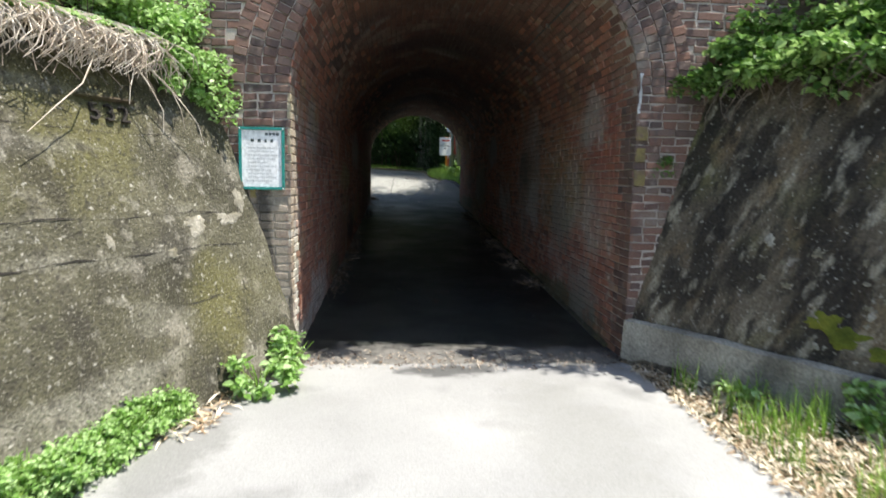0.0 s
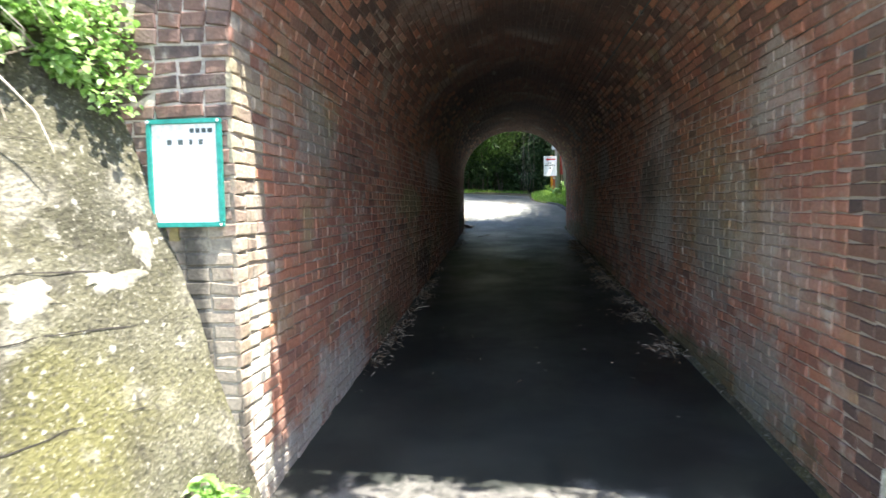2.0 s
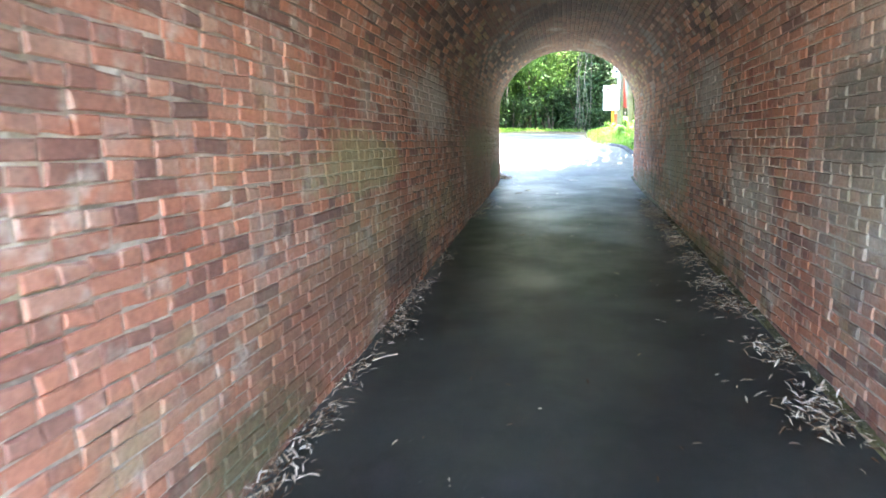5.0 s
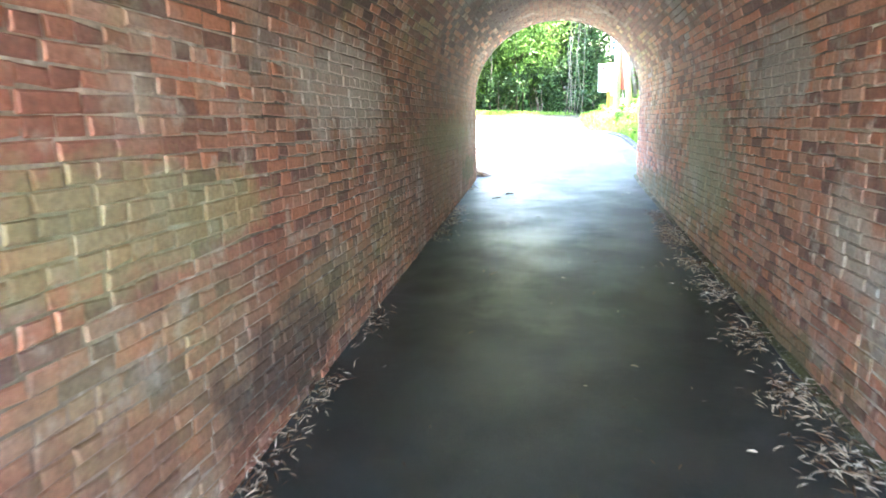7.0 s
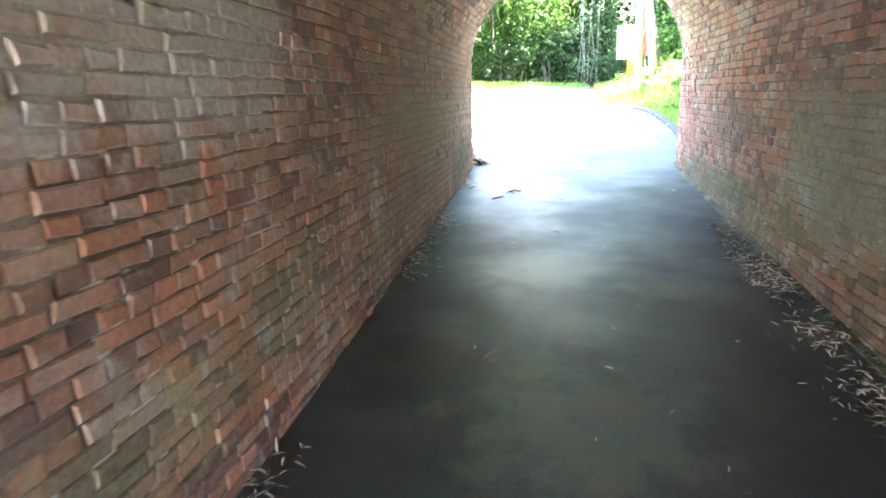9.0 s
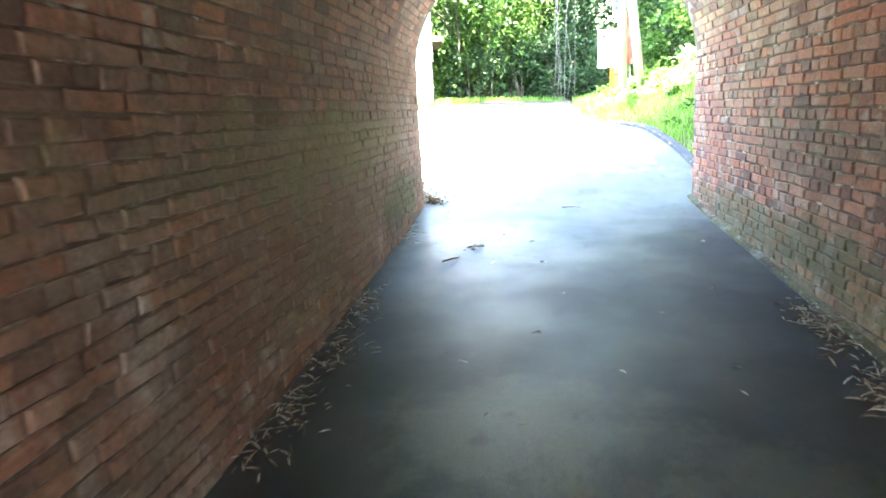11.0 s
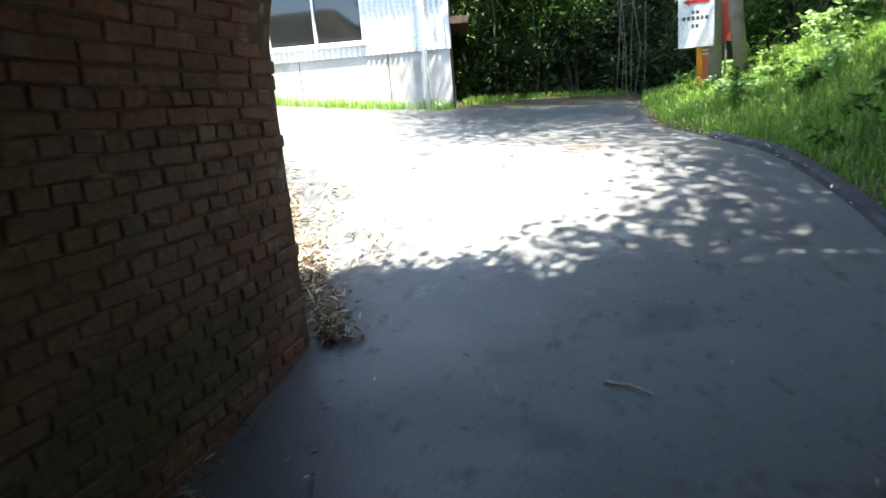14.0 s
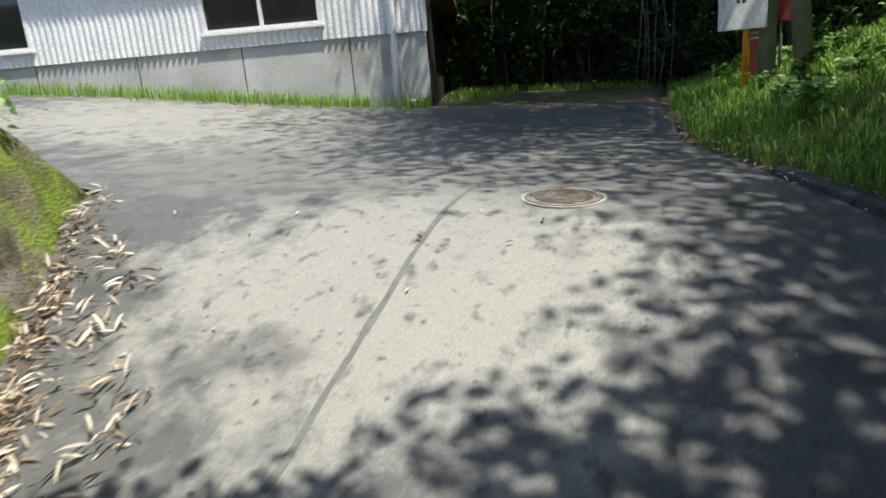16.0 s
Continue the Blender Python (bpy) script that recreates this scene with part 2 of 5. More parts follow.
CONCRETE = material("old_concrete", [(0.05, 0.047, 0.03), (0.083, 0.078, 0.049), (0.14, 0.132, 0.09)], 1.4, 0.95, 1.0, 48, bumpdist=0.016, grain=0.32,
                    stain=[((0.11, 0.103, 0.038), 0.7, 0.42, 2.0, 0.8), ((0.22, 0.21, 0.17), 1.1, 0.55, 52.0, 0.6, (1, 0.5, 2.5)), ((0.04, 0.036, 0.027), 1.6, 0.52, 14.0, 0.7, (1.6, 1.6, 0.7)), ((0.27, 0.25, 0.2), 3.4, 0.58, 18.0, 0.6), ((0.36, 0.34, 0.28), 6.0, 0.62, 38.0, 0.6),
                           ((0.34, 0.32, 0.26), 70.0, 0.58, 1.0, 0.6), (PIT, 34.0, 0.56, 5.0, 0.7), (PIT, 9.0, 0.58, 9.0, 0.6), (SPECK, 22.0, 0.63, 21.0, 0.7)])
# slant of the streaks that paint grazing sun and leaf shadow on the right wall
DAPPLE_LEAN = 0.35
DARK_CONCRETE = material("stained_dappled_concrete", [(0.075, 0.063, 0.045), (0.13, 0.11, 0.078), (0.2, 0.172, 0.125)], 1.3, 0.95, 1.0, 48, bumpdist=0.016, grain=0.45,
                         stain=[((0.13, 0.13, 0.05), 0.9, 0.52, 4.0, 0.7), ((0.17, 0.12, 0.065), 2.2, 0.52, 61.0, 0.6, (2.5, 2.5, 0.6), None, DAPPLE_LEAN), ((0.024, 0.021, 0.017), 1.3, 0.46, 24.0, 0.85, (3.0, 3.0, 0.5), None, DAPPLE_LEAN), ((0.36, 0.33, 0.25), 2.0, 0.57, 28.0, 0.7, (4, 4, 0.5), None, DAPPLE_LEAN),
                                ((0.02, 0.018, 0.015), 3.0, 0.53, 37.0, 0.8, (3.0, 3.0, 0.5), None, DAPPLE_LEAN), ((0.6, 0.59, 0.55), 3.6, 0.67, 9.0, 0.85), (SPECK, 32.0, 0.62, 1.0, 0.7), (PIT, 22.0, 0.6, 5.0, 0.6)])
# moss patches, plus slanted dark streaks painting the grazing-sun shade of ridges
MOSSY = material("mossy_concrete", [(0.1, 0.09, 0.055), (0.17, 0.155, 0.095), (0.25, 0.23, 0.155)], 1.8, 0.95, 1.0, 48, bumpdist=0.02, grain=0.42,
                 stain=[((0.11, 0.16, 0.016), 1.4, 0.44, 6.0, 0.85), ((0.2, 0.285, 0.03), 2.6, 0.49, 16.0, 0.85), ((0.27, 0.37, 0.05), 16.0, 0.58, 19.0, 0.7), ((0.035, 0.03, 0.02), 2.2, 0.54, 26.0, 0.85, (1.4, 2.0, 0.6), None, -0.5), ((0.3, 0.28, 0.23), 3.0, 0.6, 66.0, 0.7), (PIT, 20.0, 0.6, 5.0, 0.6)])
ASPHALT = material("worn_asphalt", [(0.23, 0.23, 0.222), (0.29, 0.29, 0.28), (0.36, 0.36, 0.345)], 0.6, 0.8, 0.4, 120, bumpdist=0.006,
                   stain=[((0.17, 0.17, 0.165), 1.5, 0.6, 7.0, 0.6), ((0.14, 0.13, 0.12), 26.0, 0.66, 3.0, 0.6)],
                   spots=[((0.45, 6.02, 0.0), (0.55, 0.2, 1.0), (0.05, 0.05, 0.048), 0.8), ((-1.3, 4.6, 0.0), (0.3, 1.1, 1.0), (0.15, 0.15, 0.14), 0.6), ((1.2, 4.5, 0.0), (0.5, 1.6, 1.0), (0.24, 0.24, 0.225), 0.6)])
DUST = (0.09, 0.098, 0.07)
# last three: sandy yard deposit, brightened to stand for the sunlit ground
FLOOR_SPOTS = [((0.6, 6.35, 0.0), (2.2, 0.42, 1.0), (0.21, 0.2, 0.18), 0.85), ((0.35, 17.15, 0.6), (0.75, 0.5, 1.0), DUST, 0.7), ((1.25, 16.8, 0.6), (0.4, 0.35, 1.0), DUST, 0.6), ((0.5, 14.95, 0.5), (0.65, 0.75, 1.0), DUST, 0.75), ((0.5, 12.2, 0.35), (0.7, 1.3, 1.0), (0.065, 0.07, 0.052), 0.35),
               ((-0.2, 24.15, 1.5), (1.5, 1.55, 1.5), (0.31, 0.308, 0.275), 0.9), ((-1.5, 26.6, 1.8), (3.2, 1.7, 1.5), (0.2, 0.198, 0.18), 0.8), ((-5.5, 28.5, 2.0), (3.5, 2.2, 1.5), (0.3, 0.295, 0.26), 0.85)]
# the drift from y 18.5 paints exit daylight into the damp floor colour
TUNNEL_ROAD = material("damp_daylit_asphalt", [(0.016, 0.018, 0.0165), (0.026, 0.0295, 0.026), (0.044, 0.048, 0.041)], 0.9, 0.4, 0.7, 150, bumpdist=0.005, grain=0.4,
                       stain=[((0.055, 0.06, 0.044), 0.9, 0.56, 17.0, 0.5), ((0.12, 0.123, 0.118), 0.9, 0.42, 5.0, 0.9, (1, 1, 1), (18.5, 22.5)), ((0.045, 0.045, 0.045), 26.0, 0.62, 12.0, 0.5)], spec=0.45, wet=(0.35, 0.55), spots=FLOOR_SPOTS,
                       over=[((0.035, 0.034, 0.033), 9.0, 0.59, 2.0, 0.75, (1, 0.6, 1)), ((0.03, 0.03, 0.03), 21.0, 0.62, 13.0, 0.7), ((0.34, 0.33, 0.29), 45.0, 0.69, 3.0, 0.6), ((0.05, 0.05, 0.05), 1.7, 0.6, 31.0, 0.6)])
SOIL = material("soil", [(0.06, 0.045, 0.03), (0.11, 0.085, 0.055), (0.16, 0.13, 0.085)], 2.0, 0.95, 0.8, 40, bumpdist=0.02,
                stain=[((0.07, 0.1, 0.03), 0.8, 0.48, 5.0, 0.8)])
LEAF = material("leaf", [(0.045, 0.1, 0.018), (0.085, 0.17, 0.03), (0.15, 0.26, 0.055)], 1.5, 0.5, 0, 30, 0.8, translucent=0.35)
BRIGHT_LEAF = material("young_leaf", [(0.2, 0.36, 0.08), (0.35, 0.54, 0.18), (0.52, 0.7, 0.33)], 2.0, 0.38, 0, 30, 0.8, translucent=0.5)
DARK_LEAF = material("forest_leaf", [(0.02, 0.045, 0.016), (0.04, 0.08, 0.026), (0.07, 0.125, 0.04)], 0.8, 0.5, 0, 20, 0.8, translucent=0.3)
MID_LEAF = material("broad_leaf", [(0.08, 0.17, 0.03), (0.17, 0.31, 0.07), (0.32, 0.48, 0.16)], 1.8, 0.4, 0, 30, 0.9, translucent=0.45)
GRASS = material("grass", [(0.14, 0.27, 0.035), (0.23, 0.41, 0.06), (0.33, 0.5, 0.1)], 1.2, 0.55, 0, 30, 0.8, translucent=0.35)
STRAW = material("dry_leaf", [(0.1, 0.06, 0.035), (0.25, 0.17, 0.11), (0.42, 0.33, 0.235), (0.58, 0.5, 0.4)], 3.0, 0.8, 0, 60, 0.9, translucent=0.15)
PALE_STRAW = material("straw_leaf", [(0.32, 0.23, 0.14), (0.54, 0.44, 0.3), (0.68, 0.58, 0.43), (0.78, 0.71, 0.57)], 3.0, 0.8, 0, 60, 0.8, translucent=0.15)
BARK = material("bark", [(0.09, 0.07, 0.05), (0.16, 0.13, 0.1), (0.24, 0.2, 0.16)], 3.0, 0.9, 0.6, 40)
ROOT = material("dry_root", [(0.42, 0.34, 0.26), (0.6, 0.52, 0.42), (0.74, 0.67, 0.57)], 6.0, 0.85, 0.3, 60)
WHITE_METAL = material("white_cladding", [(0.7, 0.71, 0.7), (0.78, 0.79, 0.78), (0.82, 0.82, 0.81)], 1.5, 0.5, 0.08, 30,
                       stain=[((0.45, 0.42, 0.36), 0.9, 0.62, 12.0, 0.5)])
BLOCK = material("foundation_concrete", [(0.42, 0.42, 0.39), (0.5, 0.5, 0.47), (0.58, 0.58, 0.55)], 1.2, 0.9, 0.4, 60,
                 stain=[((0.22, 0.22, 0.17), 1.0, 0.57, 4.0, 0.6)])
ROOF = material("eave", [(0.09, 0.06, 0.045), (0.14, 0.1, 0.07)], 2.0, 0.7, 0.2, 30)
WHITE = material("white_paint", [(0.74, 0.75, 0.74), (0.8, 0.8, 0.79)], 3.0, 0.45, 0.03, 40)
TEAL = material("teal_frame", [(0.02, 0.2, 0.17), (0.03, 0.26, 0.22)], 4.0, 0.4, 0.05, 40)
PALE_INK = material("faded_ink", [(0.4, 0.42, 0.42), (0.5, 0.52, 0.52)], 8.0, 0.6, 0, 40)
INK = material("ink", [(0.05, 0.07, 0.07), (0.08, 0.1, 0.1)], 8.0, 0.6, 0, 40)
RED = material("red_paint", [(0.5, 0.03, 0.03), (0.6, 0.05, 0.05)], 5.0, 0.5, 0, 40)
DARK_RED = material("dull_red_paint", [(0.2, 0.03, 0.025), (0.28, 0.05, 0.035)], 5.0, 0.6, 0.1, 40)
ORANGE = material("orange_paint", [(0.7, 0.25, 0.02), (0.8, 0.32, 0.03)], 5.0, 0.5, 0.05, 40)
VERMILION = material("vermilion_paint", [(0.55, 0.13, 0.06), (0.64, 0.17, 0.09)], 5.0, 0.5, 0.05, 40)
POLE = material("pole_concrete", [(0.28, 0.29, 0.27), (0.38, 0.39, 0.36)], 3.0, 0.85, 0.3, 60)
WOOD = material("grey_wood", [(0.2, 0.18, 0.15), (0.32, 0.29, 0.25)], 4.0, 0.9, 0.4, 50)
RUST = material("rusty_iron", [(0.17, 0.14, 0.12), (0.26, 0.225, 0.195), (0.35, 0.32, 0.29)], 9.0, 0.75, 0.4, 80, metal=0.4)
SIDING = material("dark_siding", [(0.02, 0.018, 0.016), (0.045, 0.04, 0.035)], 3.0, 0.8, 0.3, 40)
DARK = material("dark_room", [(0.02, 0.02, 0.02), (0.03, 0.03, 0.03)], 2.0, 0.9, 0, 30)
YELLOW = material("yellow_paint", [(0.15, 0.12, 0.06), (0.24, 0.19, 0.07)], 6.0, 0.8, 0.2, 60, stain=[((0.17, 0.115, 0.09), 9.0, 0.5, 3.0, 0.8)])
SEAM = material("tar_seam", [(0.12, 0.12, 0.117), (0.18, 0.18, 0.172)], 6.0, 0.8, 0.2, 60)
KERB = material("tarred_kerb", [(0.045, 0.045, 0.045), (0.09, 0.09, 0.087)], 6.0, 0.8, 0.5, 60)
LIME = material("lime_streak", [(0.42, 0.42, 0.4), (0.6, 0.6, 0.58)], 6.0, 0.9, 0.4, 60)
GLASS = bpy.data.materials.new("window_glass")
GLASS.use_nodes = True
gb = GLASS.node_tree.nodes["Principled BSDF"]
gb.inputs["Base Color"].default_value, gb.inputs["Roughness"].default_value = (0.02, 0.025, 0.025, 1), 0.05
gb.inputs["Specular IOR Level"].default_value = 0.7


# ---- mesh helpers ----
def mesh_object(name, verts, faces, mat, parent=None, label="", smooth=False, mats=None, index=None):
    me = bpy.data.meshes.new(name)
    me.from_pydata([tuple(map(float, v)) for v in verts], [], [tuple(int(i) for i in f) for f in faces])
    for m in (mats or [mat]):
        me.materials.append(m)
    if index is not None:
        me.polygons.foreach_set("material_index", index)
    if smooth:
        me.polygons.foreach_set("use_smooth", [True] * len(me.polygons))
    me.update()
    ob = new(name, me)
    if parent is not None:
        ob.parent = parent
    if label:
        ob["label"] = label
    return ob


def part(name, bm, mat, parent=None, label="", smooth=False):
    me = bpy.data.meshes.new(name)
    bmesh.ops.recalc_face_normals(bm, faces=bm.faces)
    bm.to_mesh(me)
    bm.free()
    me.materials.append(mat)
    if smooth:
        me.polygons.foreach_set("use_smooth", [True] * len(me.polygons))
    ob = new(name, me)
    if parent is not None:
        ob.parent = parent
    if label:
        ob["label"] = label
    return ob


def box(x0, y0, z0, x1, y1, z1, bevel=0.0, m=None):
    bm = bmesh.new()
    bmesh.ops.create_cube(bm, size=1, matrix=Matrix.Translation(((x0 + x1) / 2, (y0 + y1) / 2, (z0 + z1) / 2)) @ Matrix.Diagonal((x1 - x0, y1 - y0, z1 - z0, 1)))
    if bevel:
        bmesh.ops.bevel(bm, geom=bm.edges[:], offset=bevel, segments=2, affect="EDGES")
    if m is not None:
        bm.transform(m)
    return bm


def tube(points, radii, sides=8):
    """A round stick along points."""
    bm = bmesh.new()
    rings = []
    for i, p in enumerate(points):
        p = Vector(p)
        d = (Vector(points[min(i + 1, len(points) - 1)]) - Vector(points[max(i - 1, 0)])).normalized()
        u = d.orthogonal().normalized() if i == 0 else (u - d * u.dot(d)).normalized()
        w = d.cross(u)
        r = radii[i] if isinstance(radii, (list, tuple)) else radii
        rings.append([bm.verts.new(p + r * (math.cos(a) * u + math.sin(a) * w)) for a in [2 * math.pi * k / sides for k in range(sides)]])
    for a, b in zip(rings, rings[1:]):
        for k in range(sides):
            bm.faces.new((a[k], a[(k + 1) % sides], b[(k + 1) % sides], b[k]))
    bm.faces.new(rings[0][::-1])
    bm.faces.new(rings[-1])
    return bm


def thing(name, label, category, at=(0, 0, 0), group="", kind=""):
    ob = tagged(new(name), label, category, group, kind)
    ob.location = at
    return ob


# ---- plan ----
XL, XR, Y0, Y1 = -0.9, 2.1, 6.25, 21.8
RECESS = 0.0115  # depth of the joints
CX, RX, SPRING, RISE = 0.6, 1.5, 2.42, 1.36
PROFILE_Y = [-60, 0, 6.25, 14, 21.0, 22.2, 23.2, 24.0, 24.6, 25.0, 25.6, 26.4, 31.0, 36, 60, 300]
PROFILE_Z = [0, 0, 0.0, 0.43, 0.86, 0.99, 1.23, 1.46, 1.62, 1.675, 1.70, 1.735, 2.05, 2.3, 3.0, 6.0]


def road_edge(y):
    """x of the right-hand edge of the road beyond the tunnel."""
    return float(np.interp(y, [21.8, 23.7, 25.2, 26.2, 27.5, 31, 34, 40], [2.45, 2.35, 2.0, 1.75, 1.35, 1.3, 1.5, 2.0]))


def height(x, y):
    z = float(np.interp(y, PROFILE_Y, PROFILE_Z))
    beyond = min(1.0, max(0.0, (y - 22.5) / 2.5))
    z -= beyond * 0.05 * max(-8.0, min(2.0, x - 0.6))
    rise = max(0.0, min(12.0, -2.5 - x))
    z += min(1.0, max(0.0, (y - 25.0) / 4.0)) * (0.065 * rise + 0.004 * rise * rise)  # up along the shed
    if y > 22.0:
        over = x - road_edge(y) - 0.1
        if over > 0:
            z += min(1.0, (y - 22.0) / 1.0) * (0.06 * min(1, over * 4) + 0.30 * max(0, over - 0.3) + 0.05 * noise.noise((x * 0.8, y * 0.8, 0)))
    if y < 6.0:
        if x > 2.2:
            z += min(0.25, 0.12 * (x - 2.2))
        if x < -1.6:
            z += min(0.2, 0.1 * (-1.6 - x))
    return z


def left_wing(y, z):
    return -0.78 - 0.33 * z - 0.5 * (Y0 - y)


def right_wing(y, z):
    return 2.05 + 0.29 * z + 0.55 * (Y0 - y)


def exit_wing(y, z):
    return -0.88 - 0.33 * (z - 0.9) - 0.55 * (y - Y1)

# ---- ground and roads ----
def sheet(name, xs, ys, f, mat, label, category, lift=0.0):
    verts = [(x, y, f(x, y) + lift) for y in ys for x in xs]
    w = len(xs)
    faces = [(j * w + i, j * w + i + 1, (j + 1) * w + i + 1, (j + 1) * w + i) for j in range(len(ys) - 1) for i in range(w - 1)]
    return tagged(mesh_object(name, verts, faces, mat, smooth=True), label, category, kind="structure")


def strip(name, ys, left, right, n, f, mat, label, category, lift=0.006, ragged=0.0):
    verts, faces = [], []
    for y in ys:
        a, b = left(y), right(y)
        a += ragged * noise.noise((y * 2.3, 1.0, 0)) + ragged * 0.5 * noise.noise((y * 7, 4.0, 0))
        b += ragged * noise.noise((y * 2.1, 9.0, 0)) + ragged * 0.5 * noise.noise((y * 6, 7.0, 0))
        for i in range(n + 1):
            x = a + (b - a) * i / n
            verts.append((x, y, f(x, y) + lift))
    for j in range(len(ys) - 1):
        for i in range(n):
            k = j * (n + 1) + i
            faces.append((k, k + 1, k + n + 2, k + n + 1))
    return tagged(mesh_object(name, verts, faces, mat, smooth=True), label, category, kind="structure")


XS = [-400, -200, -100, -60, -40, -30, -24, -19, -15] + [round(-12 + 0.4 * i, 2) for i in range(61)] + [14, 17, 20, 25, 30, 40, 60, 100, 200, 400]
YS = [-400, -200, -100, -60, -30, -15, -10, -8] + [round(-6 + 0.4 * i, 2) for i in range(121)] + [45, 50, 60, 80, 120, 200, 400]
sheet("ground", XS, YS, lambda x, y: height(x, y) - 0.03, SOIL, "brown earth with leaf mould and moss", "ground")
lin = lambda a, b, n: [a + (b - a) * i / n for i in range(n + 1)]
strip("road", lin(-30, Y0 - 0.05, 125), lambda y: np.interp(y, [-30, 2, 4.3, 5.2, 5.8, 6.2], [-2.2, -1.9, -1.55, -1.42, -1.15, -0.95]),
      lambda y: np.interp(y, [-30, 3, 4.8, 6.2], [2.4, 2.2, 2.15, 2.12]), 12, height, ASPHALT, "pale worn asphalt lane leading to the tunnel", "road", ragged=0.05)
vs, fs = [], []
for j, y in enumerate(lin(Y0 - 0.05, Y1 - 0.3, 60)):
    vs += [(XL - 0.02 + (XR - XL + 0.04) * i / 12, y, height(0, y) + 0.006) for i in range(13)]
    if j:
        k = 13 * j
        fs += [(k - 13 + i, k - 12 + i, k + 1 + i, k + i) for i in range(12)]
tagged(mesh_object("floor", vs, fs, TUNNEL_ROAD, smooth=True), "dark damp asphalt floor of the tunnel, painted paler towards the exit daylight", "road", kind="structure")
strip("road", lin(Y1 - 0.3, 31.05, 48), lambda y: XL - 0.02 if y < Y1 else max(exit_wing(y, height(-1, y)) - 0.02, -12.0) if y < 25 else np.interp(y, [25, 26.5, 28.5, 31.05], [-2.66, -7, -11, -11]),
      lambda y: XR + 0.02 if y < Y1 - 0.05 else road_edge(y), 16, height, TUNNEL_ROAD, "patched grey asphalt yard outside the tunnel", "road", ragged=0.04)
strip("path", lin(31.05, 44, 37), lambda y: np.interp(y, [31, 33, 44], [-2.2, -1.6, -1.5]), road_edge, 8, height, SOIL,
      "brown earth path into the woods", "path", lift=0.004, ragged=0.1)

# ---- tunnel walls, vault and portals: masonry bodies ----
def wall_body(name, x0, x1, label):
    return tagged(part(name, box(x0, Y0 + 0.49, -0.6, x1, Y1 - 0.49, SPRING), MORTAR), label, "wall", kind="structure")


wall_left = wall_body("wall_left", XL - 1.0, XL - RECESS, "old red brick tunnel wall with pale lime patches and moss")
wall_right = wall_body("wall_right", XR + RECESS, XR + 1.0, "old red brick tunnel wall with grey stained patches")


def arch(a, rx=RX, rise=RISE):
    return CX - rx * math.cos(a), SPRING + rise * math.sin(a)


# portal face with the arched opening through it
def portal(name, y0, y1, x0, x1, top, label, mat):
    n = 32
    inner = [(XL - RECESS, -0.6)] + [arch(math.pi * i / n, RX + RECESS, RISE + RECESS) for i in range(n + 1)] + [(XR + RECESS, -0.6)]
    outer = [(x0, -0.6)]
    for i in range(n + 1):
        a = math.pi * i / n
        c, s_ = -math.cos(a), math.sin(a)
        k = min((x1 - CX) / c if c > 1e-6 else 1e9, (x0 - CX) / c if c < -1e-6 else 1e9, (top - SPRING) / s_ if s_ > 1e-6 else 1e9)
        outer.append((CX + c * k, SPRING + s_ * k))
    outer.append((x1, -0.6))
    m = len(inner)
    verts = [(x, y, z) for y in (y0, y1) for ring in (inner, outer) for x, z in ring]
    faces = []
    for i in range(m - 1):
        faces += [(i, i + 1, m + i + 1, m + i), (2 * m + i, 3 * m + i, 3 * m + i + 1, 2 * m + i + 1),
                  (i, 2 * m + i, 2 * m + i + 1, i + 1), (m + i, m + i + 1, 3 * m + i + 1, 3 * m + i)]
    return tagged(mesh_object(name, verts, faces, mat), label, "wall", kind="structure")


wall_front = portal("wall_front", Y0 + 0.012, Y0 + 0.5, -2.6, 3.8, 5.1, "weathered brown brick portal face round the arched mouth", FACE_MORTAR)
wall_back = portal("wall_back", Y1 - 0.5, Y1 - 0.012, -2.6, 3.8, 4.85, "weathered brick portal face at the far mouth", MORTAR)

# ---- bricks ----
COURSE, JOINT = 0.0725, 0.0098
rng = np.random.default_rng(4)


def brick_shape(length, tall, deep=0.03, chamfer=0.0065):
    """Twelve corners of a worn brick: u along, v up, w out of the wall."""
    v = []
    for w, inset in ((-deep, 0.0), (-0.0065, 0.0), (0.0, chamfer)):
        for su, sv in ((-1, -1), (1, -1), (1, 1), (-1, 1)):
            v.append((su * (length / 2 - inset), sv * (tall / 2 - inset), w))
    v = np.array(v)
    jit = rng.normal(0, 0.0042, (4, 3)) * np.array((1, 1, 0.15))
    v[4:8] += jit
    v[8:12] += jit + rng.normal(0, 0.0012, (4, 3))
    return v


BRICK_FACES = np.array([(8, 9, 10, 11)] + [(4 + k, 4 + (k + 1) % 4, 8 + (k + 1) % 4, 8 + k) for k in range(4)] + [(k, (k + 1) % 4, 4 + (k + 1) % 4, 4 + k) for k in range(4)])
LONG, SHORT, TALL = 0.241, 0.116, COURSE - JOINT
SHAPES = {"long": [brick_shape(LONG, TALL) for _ in range(10)], "short": [brick_shape(SHORT, TALL) for _ in range(10)], "ring": [brick_shape(0.116, 0.069) for _ in range(10)]}


def brick_mesh(key, i, mat):
    me = bpy.data.meshes.new("brick")
    me.from_pydata([tuple(v) for v in SHAPES[key][i]], [], [tuple(int(q) for q in f) for f in BRICK_FACES])
    me.materials.append(mat)
    return me


